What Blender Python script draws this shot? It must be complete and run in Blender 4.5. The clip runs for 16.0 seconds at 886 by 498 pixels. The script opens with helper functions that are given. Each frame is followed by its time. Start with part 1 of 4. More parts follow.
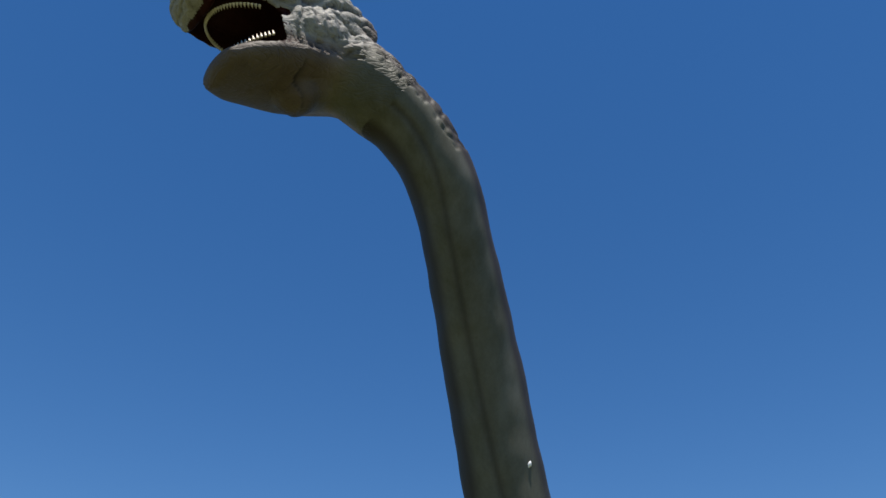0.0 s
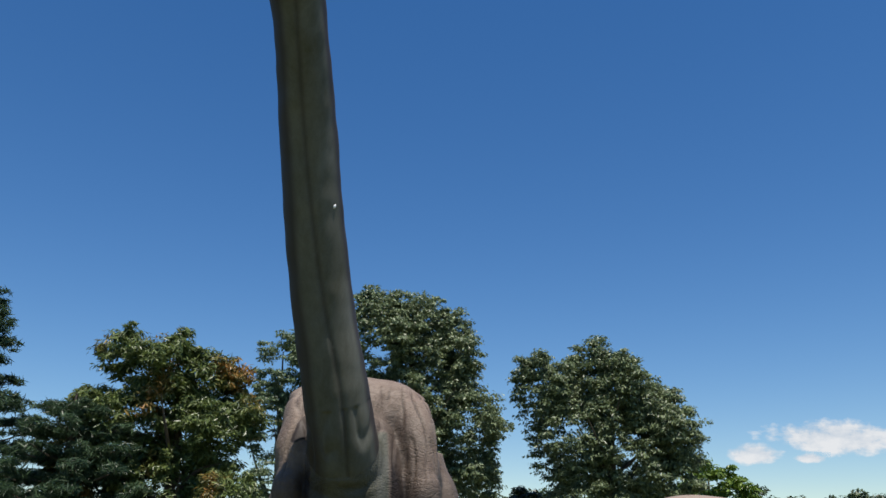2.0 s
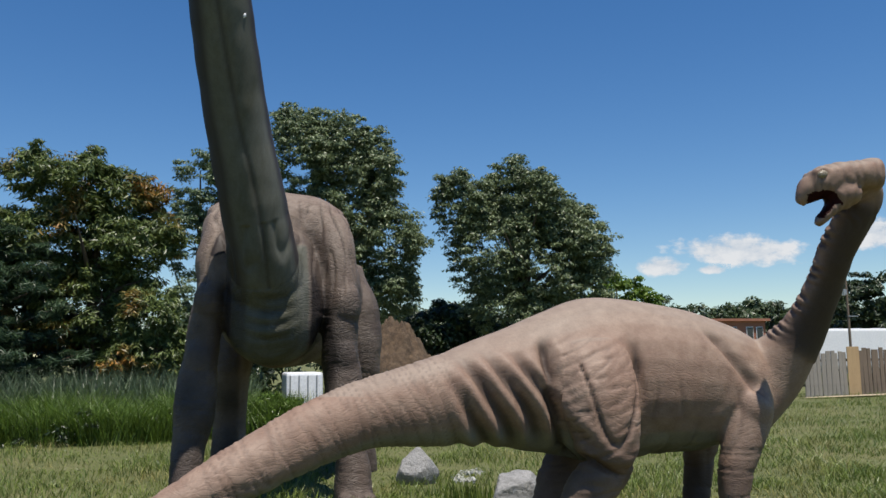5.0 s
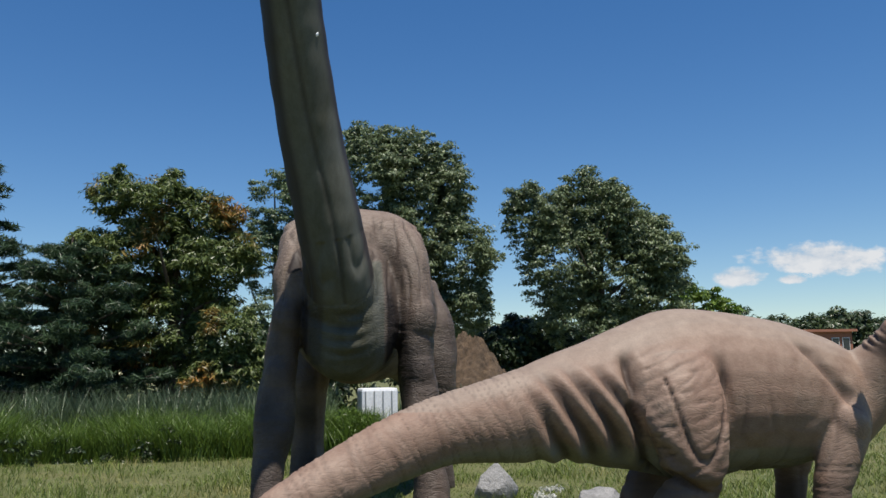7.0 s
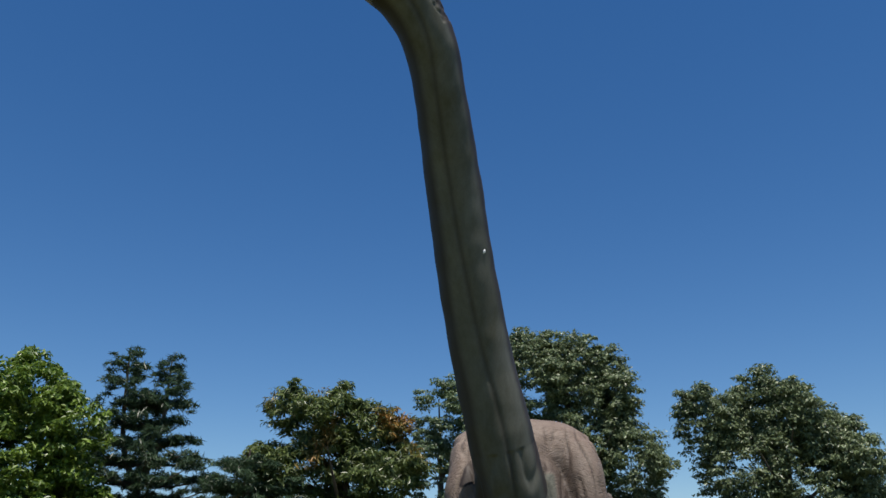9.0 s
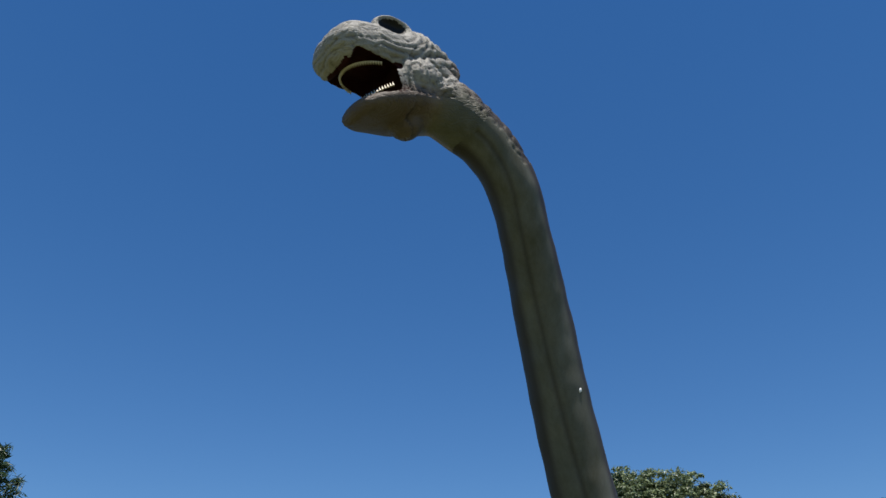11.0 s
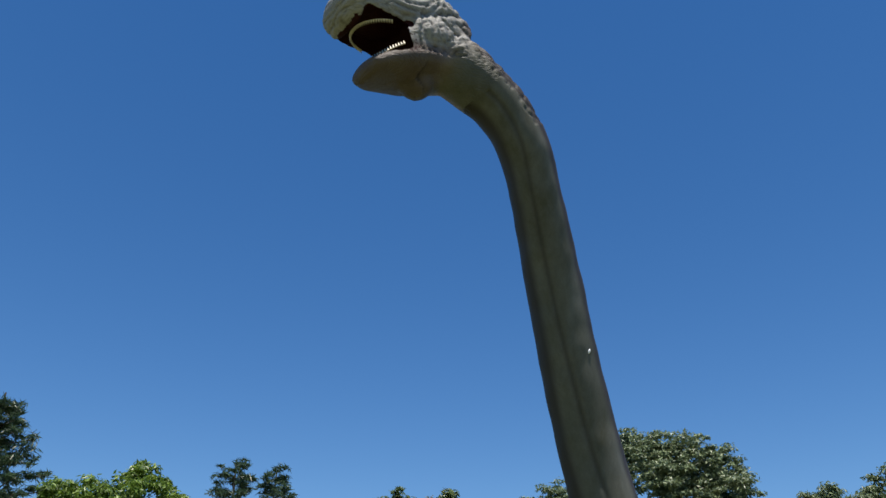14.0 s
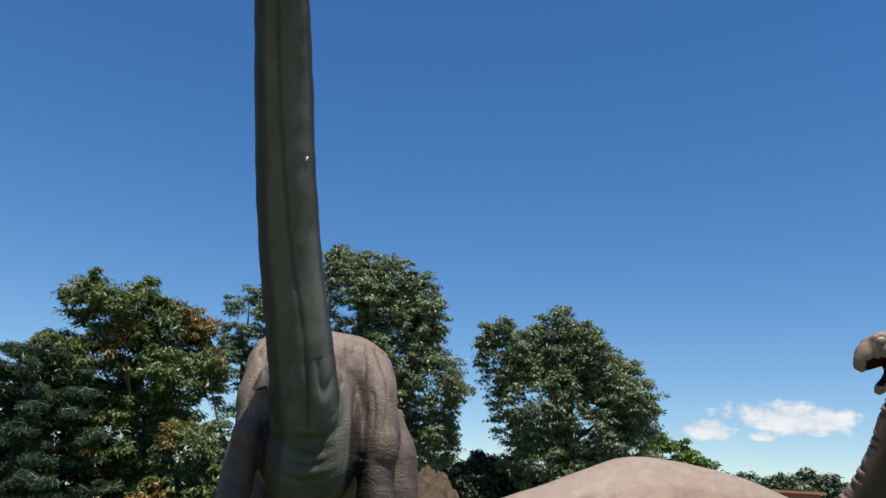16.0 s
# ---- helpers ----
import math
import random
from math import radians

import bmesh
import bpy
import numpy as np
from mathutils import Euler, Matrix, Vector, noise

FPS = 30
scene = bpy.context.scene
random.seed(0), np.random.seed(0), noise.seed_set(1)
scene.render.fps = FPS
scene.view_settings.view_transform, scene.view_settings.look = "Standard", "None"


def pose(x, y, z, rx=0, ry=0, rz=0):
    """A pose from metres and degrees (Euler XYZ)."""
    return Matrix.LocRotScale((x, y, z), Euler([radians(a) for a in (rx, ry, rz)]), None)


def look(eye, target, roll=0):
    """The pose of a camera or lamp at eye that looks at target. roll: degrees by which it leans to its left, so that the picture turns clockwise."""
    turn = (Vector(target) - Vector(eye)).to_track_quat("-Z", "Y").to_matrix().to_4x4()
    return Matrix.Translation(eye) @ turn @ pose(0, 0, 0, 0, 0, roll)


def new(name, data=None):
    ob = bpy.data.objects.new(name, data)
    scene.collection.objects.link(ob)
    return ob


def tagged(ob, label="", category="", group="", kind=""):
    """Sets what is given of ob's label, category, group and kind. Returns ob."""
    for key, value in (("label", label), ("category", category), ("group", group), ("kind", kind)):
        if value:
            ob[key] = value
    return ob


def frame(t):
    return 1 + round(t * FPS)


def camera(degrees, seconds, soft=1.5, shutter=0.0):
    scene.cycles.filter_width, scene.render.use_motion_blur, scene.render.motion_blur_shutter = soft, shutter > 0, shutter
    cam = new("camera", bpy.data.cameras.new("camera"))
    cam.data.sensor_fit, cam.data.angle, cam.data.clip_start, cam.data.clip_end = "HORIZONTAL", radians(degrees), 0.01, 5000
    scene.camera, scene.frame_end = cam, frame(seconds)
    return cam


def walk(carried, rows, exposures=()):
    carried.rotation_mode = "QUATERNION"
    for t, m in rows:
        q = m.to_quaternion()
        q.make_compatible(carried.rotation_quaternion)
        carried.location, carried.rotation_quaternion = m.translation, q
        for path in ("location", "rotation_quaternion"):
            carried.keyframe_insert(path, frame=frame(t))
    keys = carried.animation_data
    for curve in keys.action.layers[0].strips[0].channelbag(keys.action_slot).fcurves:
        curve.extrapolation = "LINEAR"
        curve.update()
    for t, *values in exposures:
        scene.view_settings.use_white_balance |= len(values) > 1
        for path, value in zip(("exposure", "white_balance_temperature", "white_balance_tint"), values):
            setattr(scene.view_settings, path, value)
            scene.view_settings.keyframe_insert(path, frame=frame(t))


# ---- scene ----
cam = camera(55.3, 16.0)
PATH = [
    (0.0, pose(0.398, 2.395, 2.563, 126.93, -0.34, 7.25)),
    (0.5, pose(0.198, 1.198, 1.946, 121.99, 0.33, 0.48)),
    (1.0, pose(0.047, 0.012, 1.657, 115.86, -0.33, -4.45)),
    (1.5, pose(0.045, 0.051, 1.627, 112.84, -0.41, -7.08)),
    (2.0, pose(0.053, 0.067, 1.634, 109.71, -0.52, -9.64)),
    (2.5, pose(0.076, 0.049, 1.622, 107.46, 0.20, -11.16)),
    (3.0, pose(0.084, -0.052, 1.574, 105.45, -0.85, -14.80)),
    (3.5, pose(0.086, -0.038, 1.581, 103.29, -0.16, -16.37)),
    (4.0, pose(0.090, -0.024, 1.576, 100.49, 0.11, -16.19)),
    (6.5, pose(0.073, 0.046, 1.554, 96.63, 1.87, -12.17)),
    (7.0, pose(0.060, 0.075, 1.562, 98.60, 1.28, -9.86)),
    (7.5, pose(0.022, -0.014, 1.569, 102.23, 1.28, -6.18)),
    (8.0, pose(-0.005, -0.088, 1.566, 105.47, 1.11, -3.64)),
    (8.5, pose(-0.029, -0.160, 1.558, 108.63, 0.92, -1.03)),
    (9.0, pose(-0.039, -0.020, 1.595, 112.56, 0.40, 1.02)),
    (9.5, pose(-0.077, -0.086, 1.619, 116.81, 0.44, 2.85)),
    (10.0, pose(-0.086, -0.039, 1.635, 119.78, 0.32, 4.88)),
    (12.5, pose(-0.092, 0.041, 1.645, 122.66, 0.83, 9.31)),
    (13.0, pose(-0.093, 0.053, 1.646, 122.44, 0.68, 9.72)),
    (13.5, pose(-0.097, 0.059, 1.640, 121.57, 0.46, 9.28)),
    (14.0, pose(-0.098, 0.031, 1.628, 119.47, -0.14, 7.89)),
    (14.5, pose(-0.075, 0.012, 1.607, 117.03, -0.92, 3.60)),
    (15.0, pose(-0.027, 0.013, 1.597, 114.48, -2.09, -2.29)),
    (15.5, pose(0.017, 0.029, 1.574, 111.67, -3.24, -7.63)),
    (16.0, pose(0.069, 0.010, 1.544, 107.43, -2.73, -12.45)),
]
walk(cam, PATH, [(0.0, 0.34), (1.0, 0.30), (2.5, 0.28), (3.5, 0.24), (6.5, 0.23), (8.0, 0.18), (9.5, 0.14), (10.5, 0.24), (12.5, 0.39), (14.5, 0.41), (16.0, 0.41)])

# ---- world, sun, exposure ----
SUN_AZ, SUN_EL = radians(165), radians(72)   # azimuth from +y towards +x
sun_dir = Vector((math.sin(SUN_AZ) * math.cos(SUN_EL), math.cos(SUN_AZ) * math.cos(SUN_EL), math.sin(SUN_EL)))
world = bpy.data.worlds.new("summer_sky")
scene.world = world
world.use_nodes = True
wn = world.node_tree.nodes
sky = wn.new("ShaderNodeTexSky")
sky.sky_type = 'NISHITA'
sky.sun_disc = False
sky.sun_elevation = SUN_EL
sky.sun_rotation = SUN_AZ
sky.air_density, sky.dust_density, sky.ozone_density = 1.0, 0.05, 2.2
wn["Background"].inputs["Strength"].default_value = 0.070
deep = wn.new("ShaderNodeHueSaturation")
deep.inputs["Saturation"].default_value, deep.inputs["Value"].default_value = 1.31, 1.36
deep.inputs["Hue"].default_value = 0.505
world.node_tree.links.new(sky.outputs[0], deep.inputs["Color"])
world.node_tree.links.new(deep.outputs[0], wn["Background"].inputs["Color"])
sun_data = bpy.data.lights.new("sun", 'SUN')
sun_data.energy, sun_data.angle, sun_data.color = 5.0, radians(0.5), (1.0, 0.94, 0.85)
sun = new("sun", sun_data)
sun.matrix_world = look((0, 0, 50), Vector((0, 0, 50)) - sun_dir)


# ---- materials ----
def material(name):
    m = bpy.data.materials.new(name)
    m.use_nodes = True
    nt = m.node_tree
    return m, nt, nt.nodes["Principled BSDF"]


def node(nt, kind, **props):
    n = nt.nodes.new(kind)
    for k, v in props.items():
        n.inputs[k.replace("_", " ")].default_value = v
    return n


def ramp(nt, source, stops):
    r = nt.nodes.new("ShaderNodeValToRGB")
    while len(r.color_ramp.elements) < len(stops):
        r.color_ramp.elements.new(0.5)
    for e, (p, c) in zip(r.color_ramp.elements, stops):
        e.position, e.color = p, (*c, 1)
    nt.links.new(source, r.inputs[0])
    return r.outputs[0]


def mix(nt, factor, a, b, blend='MIX'):
    n = nt.nodes.new("ShaderNodeMix")
    n.data_type, n.blend_type = 'RGBA', blend
    for socket, v in ((n.inputs[0], factor), (n.inputs[6], a), (n.inputs[7], b)):
        if isinstance(v, bpy.types.NodeSocket):
            nt.links.new(v, socket)
        elif isinstance(v, tuple):
            socket.default_value = (*v, 1)
        else:
            socket.default_value = v
    return n.outputs[2]


def noise_tex(nt, scale, detail=5.0, rough=0.6, stretch=None):
    co = nt.nodes.new("ShaderNodeTexCoord")
    n = node(nt, "ShaderNodeTexNoise", Scale=scale, Detail=detail, Roughness=rough)
    src = co.outputs["Object"]
    if stretch:
        mp = nt.nodes.new("ShaderNodeMapping")
        mp.inputs["Scale"].default_value = stretch
        nt.links.new(src, mp.inputs[0])
        src = mp.outputs[0]
    nt.links.new(src, n.inputs["Vector"])
    return n.outputs["Fac"]


def bump(nt, bsdf, height, strength=0.4, distance=0.02, normal=None):
    b = node(nt, "ShaderNodeBump", Strength=strength, Distance=distance)
    nt.links.new(height, b.inputs["Height"])
    if normal:
        nt.links.new(normal, b.inputs["Normal"])
    nt.links.new(b.outputs[0], bsdf.inputs["Normal"])
    return b.outputs[0]


def simple(name, a, b, scale, rough=0.8, bump_strength=0.3, bump_dist=0.02, stretch=None, metal=0.0):
    m, nt, bs = material(name)
    big = noise_tex(nt, scale, 4, 0.6, stretch)
    fine = noise_tex(nt, scale * 9, 4, 0.7, stretch)
    col = ramp(nt, big, [(0.3, a), (0.7, b)])
    col = mix(nt, 0.35, col, ramp(nt, fine, [(0.3, tuple(c * 0.55 for c in a)), (0.7, tuple(min(1, c * 1.25) for c in b))]))
    nt.links.new(col, bs.inputs["Base Color"])
    bs.inputs["Roughness"].default_value = rough
    bs.inputs["Metallic"].default_value = metal
    bump(nt, bs, fine, bump_strength, bump_dist)
    return m


def skin(name, back_a, back_b, belly_a, belly_b, edge, pale, relief):
    """Painted fibreglass hide: 'belly' marks the paler front paint, 'edge' the dark line beside it and shade put into
    the colour, 'fold' the wrinkle scale.
    """
    m, nt, bs = material(name)
    big = noise_tex(nt, 1.3, 4, 0.6)
    mid = noise_tex(nt, 7.0, 5, 0.65)
    fine = noise_tex(nt, 55.0, 4, 0.7)
    back = ramp(nt, mid, [(0.3, back_a), (0.7, back_b)])
    back = mix(nt, ramp(nt, big, [(0.35, (0, 0, 0)), (0.7, (0.6, 0.6, 0.6))]), back, tuple(c * f for c, f in zip(back_a, (1.0, 0.86, 0.8))))
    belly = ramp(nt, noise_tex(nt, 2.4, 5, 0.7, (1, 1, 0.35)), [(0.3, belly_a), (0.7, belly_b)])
    at = nt.nodes.new("ShaderNodeAttribute")
    at.attribute_name = "belly"
    ae = nt.nodes.new("ShaderNodeAttribute")
    ae.attribute_name = "edge"
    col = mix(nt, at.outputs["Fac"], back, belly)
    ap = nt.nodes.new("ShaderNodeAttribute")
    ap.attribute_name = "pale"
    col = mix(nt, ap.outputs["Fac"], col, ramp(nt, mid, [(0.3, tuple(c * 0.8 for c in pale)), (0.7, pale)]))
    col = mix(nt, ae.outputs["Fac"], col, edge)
    col = mix(nt, 0.25, col, ramp(nt, fine, [(0.3, (0.3, 0.3, 0.3)), (0.75, (1, 1, 1))]), 'MULTIPLY')
    nt.links.new(col, bs.inputs["Base Color"])
    bs.inputs["Roughness"].default_value = 0.62
    bs.inputs["Specular IOR Level"].default_value = 0.35
    # creases: stretched cells, warped, at two sizes
    co = nt.nodes.new("ShaderNodeTexCoord")
    warp = node(nt, "ShaderNodeTexNoise", Scale=2.2, Detail=2.0)
    nt.links.new(co.outputs["Object"], warp.inputs["Vector"])
    add = nt.nodes.new("ShaderNodeVectorMath")
    add.operation = 'MULTIPLY_ADD'
    add.inputs[1].default_value = (0.35, 0.35, 0.35)
    nt.links.new(warp.outputs["Color"], add.inputs[0])
    nt.links.new(co.outputs["Object"], add.inputs[2])
    last = None
    for sc, stretch, st, dist in ((8.0, (0.5, 0.5, 2.6), 0.22, 0.012), (20.0, (0.45, 0.45, 2.4), 0.55, 0.010)):
        mp = nt.nodes.new("ShaderNodeMapping")
        mp.inputs["Scale"].default_value = stretch
        mp.inputs["Rotation"].default_value = (0.2, 0.5, 0.3)
        nt.links.new(add.outputs[0], mp.inputs[0])
        v = nt.nodes.new("ShaderNodeTexVoronoi")
        v.feature = 'DISTANCE_TO_EDGE'
        v.inputs["Scale"].default_value = sc
        nt.links.new(mp.outputs[0], v.inputs["Vector"])
        h = ramp(nt, v.outputs["Distance"], [(0.0, (0, 0, 0)), (0.12, (1, 1, 1))])
        af = nt.nodes.new("ShaderNodeAttribute")
        af.attribute_name = "smooth"
        inv = nt.nodes.new("ShaderNodeMath")
        inv.operation = 'SUBTRACT'
        inv.inputs[0].default_value = 1.0
        nt.links.new(af.outputs["Fac"], inv.inputs[1])
        mul = nt.nodes.new("ShaderNodeMath")
        mul.operation = 'MULTIPLY'
        mul.inputs[1].default_value = st * relief
        nt.links.new(inv.outputs[0], mul.inputs[0])
        b = node(nt, "ShaderNodeBump", Distance=dist)
        nt.links.new(mul.outputs[0], b.inputs["Strength"])
        nt.links.new(h, b.inputs["Height"])
        if last:
            nt.links.new(last, b.inputs["Normal"])
        last = b.outputs[0]
    bump(nt, bs, fine, 0.2, 0.004, last)
    return m


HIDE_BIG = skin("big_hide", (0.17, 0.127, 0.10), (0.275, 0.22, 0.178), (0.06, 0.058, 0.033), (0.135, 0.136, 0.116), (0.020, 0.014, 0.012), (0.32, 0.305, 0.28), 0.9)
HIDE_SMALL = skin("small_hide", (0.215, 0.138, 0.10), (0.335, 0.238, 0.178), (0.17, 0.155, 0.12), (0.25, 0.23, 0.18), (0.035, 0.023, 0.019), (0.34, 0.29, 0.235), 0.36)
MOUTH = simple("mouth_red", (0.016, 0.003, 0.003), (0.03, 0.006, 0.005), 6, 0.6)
TOOTH = simple("tooth_ivory", (0.55, 0.48, 0.36), (0.7, 0.63, 0.5), 12, 0.4)
EYE = simple("eye_black", (0.006, 0.005, 0.004), (0.012, 0.01, 0.008), 10, 0.5)
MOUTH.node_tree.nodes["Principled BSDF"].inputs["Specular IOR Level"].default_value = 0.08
EYE.node_tree.nodes["Principled BSDF"].inputs["Specular IOR Level"].default_value = 0.2
EYE_PALE = simple("eye_amber", (0.2, 0.16, 0.1), (0.3, 0.25, 0.18), 10, 0.3)
BARK = simple("bark", (0.06, 0.045, 0.032), (0.13, 0.10, 0.075), 5, 0.9, 0.6, 0.04, (1, 1, 0.2))
ROCK = simple("grey_rock", (0.17, 0.17, 0.17), (0.33, 0.325, 0.32), 2.5, 0.9, 0.6, 0.05)
WHITE = simple("white_paint", (0.74, 0.75, 0.77), (0.82, 0.82, 0.83), 1.5, 0.45, 0.05)
PLANK = simple("weathered_plank", (0.10, 0.075, 0.055), (0.22, 0.165, 0.12), 3, 0.9, 0.4, 0.01, (3, 3, 0.25))
PLANK_GREY = simple("silvered_plank", (0.20, 0.18, 0.155), (0.32, 0.29, 0.25), 3, 0.9, 0.4, 0.01, (3, 3, 0.25))
POST = simple("fresh_timber", (0.36, 0.24, 0.12), (0.48, 0.33, 0.18), 3, 0.85, 0.3, 0.01, (3, 3, 0.25))
BRICK = simple("red_brick_wall", (0.27, 0.11, 0.07), (0.36, 0.16, 0.10), 2, 0.9)
SOIL = simple("mound_soil", (0.035, 0.024, 0.015), (0.22, 0.145, 0.085), 5.0, 0.95, 0.8, 0.15)
GLASS_DARK = simple("dark_pane", (0.02, 0.025, 0.03), (0.04, 0.045, 0.05), 1, 0.12)
STEEL = simple("galvanised_steel", (0.35, 0.35, 0.36), (0.5, 0.5, 0.5), 4, 0.45, metal=0.8)


def foliage(name, dark, light, tint=None, tint_amount=0.0):
    m, nt, bs = material(name)
    geo = nt.nodes.new("ShaderNodeNewGeometry")
    col = ramp(nt, geo.outputs["Random Per Island"], [(0.0, dark), (0.75, light), (1.0, tuple(c * 1.25 for c in light))])
    if tint:
        patch = noise_tex(nt, 0.55, 3, 0.6)
        fac = ramp(nt, patch, [(0.53, (0, 0, 0)), (0.64, (tint_amount,) * 3)])
        sep = ramp(nt, geo.outputs["Random Per Island"], [(0.3, (0.15,) * 3), (0.6, (1, 1, 1))])
        col = mix(nt, mix(nt, 1.0, fac, sep, 'MULTIPLY'), col, tint)
    nt.links.new(col, bs.inputs["Base Color"])
    bs.inputs["Roughness"].default_value = 0.40
    bs.inputs["Specular IOR Level"].default_value = 0.5
    tr = nt.nodes.new("ShaderNodeBsdfTranslucent")
    nt.links.new(col, tr.inputs["Color"])
    ms = nt.nodes.new("ShaderNodeMixShader")
    ms.inputs[0].default_value = 0.28
    nt.links.new(bs.outputs[0], ms.inputs[1])
    nt.links.new(tr.outputs[0], ms.inputs[2])
    nt.links.new(ms.outputs[0], nt.nodes["Material Output"].inputs["Surface"])
    return m


LEAF_POPLAR = foliage("poplar_leaf", (0.06, 0.09, 0.040), (0.195, 0.24, 0.118))
LEAF_PALE = foliage("pale_leaf", (0.06, 0.10, 0.045), (0.17, 0.22, 0.11))
LEAF_RUST = foliage("rusting_leaf", (0.035, 0.062, 0.015), (0.145, 0.185, 0.052), (0.40, 0.18, 0.035), 0.85)
LEAF_PINE = foliage("pine_needles", (0.018, 0.042, 0.020), (0.068, 0.112, 0.052))
LEAF_BRIGHT = foliage("bright_leaf", (0.045, 0.09, 0.012), (0.17, 0.25, 0.034))
LEAF_DARK = foliage("dark_leaf", (0.012, 0.024, 0.010), (0.042, 0.066, 0.022))
LEAF_FAR = foliage("far_leaf", (0.022, 0.04, 0.016), (0.075, 0.105, 0.042))
REED = foliage("reed_blade", (0.045, 0.075, 0.035), (0.12, 0.16, 0.085))
REED_GREEN = foliage("green_rush", (0.04, 0.08, 0.010), (0.12, 0.19, 0.028))
GRASS = foliage("grass_blade", (0.055, 0.10, 0.016), (0.18, 0.225, 0.045), (0.38, 0.31, 0.13), 0.7)
FLOWER = foliage("pale_weed_flower", (0.35, 0.36, 0.33), (0.6, 0.6, 0.55))


def ground_material():
    m, nt, bs = material("meadow")
    big = noise_tex(nt, 0.35, 5, 0.65)
    fine = noise_tex(nt, 9.0, 6, 0.75)
    col = ramp(nt, big, [(0.3, (0.06, 0.08, 0.020)), (0.5, (0.09, 0.105, 0.030)), (0.7, (0.17, 0.145, 0.062))])
    col = mix(nt, 0.5, col, ramp(nt, fine, [(0.3, (0.035, 0.045, 0.014)), (0.7, (0.23, 0.225, 0.08))]))
    nt.links.new(col, bs.inputs["Base Color"])
    bs.inputs["Roughness"].default_value = 0.95
    bump(nt, bs, fine, 0.8, 0.06)
    return m


MEADOW = ground_material()
DIRT = simple("bare_track", (0.33, 0.25, 0.16), (0.46, 0.37, 0.26), 0.8, 0.95, 0.5, 0.05)


# ---- mesh helpers ----
def mesh_ob(name, verts, faces, mat, smooth=False, parent=None):
    me = bpy.data.meshes.new(name)
    me.from_pydata([tuple(v) for v in verts], [], faces)
    me.update()
    if smooth:
        me.polygons.foreach_set("use_smooth", [True] * len(me.polygons))
    for mm in (mat if isinstance(mat, (list, tuple)) else [mat]):
        me.materials.append(mm)
    ob = new(name, me)
    ob.parent = parent
    return ob


def part(name, bm, mat, parent, label=""):
    me = bpy.data.meshes.new(name)
    bm.to_mesh(me)
    bm.free()
    me.materials.append(mat)
    ob = new(name, me)
    ob.parent = parent
    return tagged(ob, label)


def box_bm(x0, x1, y0, y1, z0, z1, bevel=0.0):
    bm = bmesh.new()
    bmesh.ops.create_cube(bm, size=1)
    for v in bm.verts:
        v.co = Vector(((x0 + x1) / 2 + v.co.x * (x1 - x0), (y0 + y1) / 2 + v.co.y * (y1 - y0), (z0 + z1) / 2 + v.co.z * (z1 - z0)))
    if bevel:
        bmesh.ops.bevel(bm, geom=bm.edges[:], offset=bevel, segments=2, affect='EDGES', profile=0.6)
    return bm


def spline(stations, steps):
    """Catmull-Rom through rows of numbers."""
    s = np.array(stations, float)
    p = np.vstack([2 * s[0] - s[1], s, 2 * s[-1] - s[-2]])
    out = []
    for i in range(1, len(p) - 2):
        for k in range(steps):
            u = k / steps
            out.append(0.5 * (2 * p[i] + (p[i + 1] - p[i - 1]) * u + (2 * p[i - 1] - 5 * p[i] + 4 * p[i + 1] - p[i + 2]) * u * u
                              + (3 * p[i] - p[i - 1] - 3 * p[i + 1] + p[i + 2]) * u ** 3))
    out.append(s[-1])
    return np.array(out)


def limb(bm, stations, side, steps=6, around=20, power=2.0):
    """A closed limb through stations (x, y, z, half width along side, half depth across it)."""
    rows = spline(stations, steps)
    pts = rows[:, :3]
    tang = np.gradient(pts, axis=0)
    tang /= np.linalg.norm(tang, axis=1)[:, None]
    side = np.array(side, float)
    rings = []
    for c, t, (w, d) in zip(pts, tang, rows[:, 3:5]):
        a = side - t * (side @ t)
        a /= np.linalg.norm(a)
        b = np.cross(t, a)
        ring = []
        for k in range(around):
            th = 2 * math.pi * k / around
            cx, sx = math.cos(th), math.sin(th)
            cx, sx = math.copysign(abs(cx) ** (2 / power), cx), math.copysign(abs(sx) ** (2 / power), sx)
            ring.append(bm.verts.new(c + a * w * cx + b * d * sx))
        rings.append(ring)
    for r0, r1 in zip(rings, rings[1:]):
        for k in range(around):
            bm.faces.new((r0[k], r0[(k + 1) % around], r1[(k + 1) % around], r1[k]))
    for ring, t, c, flip in ((rings[0], -tang[0], pts[0], True), (rings[-1], tang[-1], pts[-1], False)):
        tip = bm.verts.new(c + t * min(rows[0 if flip else -1, 3:5]) * 0.5)
        for k in range(around):
            f = (ring[k], tip, ring[(k + 1) % around]) if flip else (ring[k], ring[(k + 1) % around], tip)
            bm.faces.new(f)


def ball(bm, c, r, base=None):
    m = (base or Matrix()) @ Matrix.LocRotScale(c, None, r)
    bmesh.ops.create_icosphere(bm, subdivisions=3, radius=1, matrix=m)


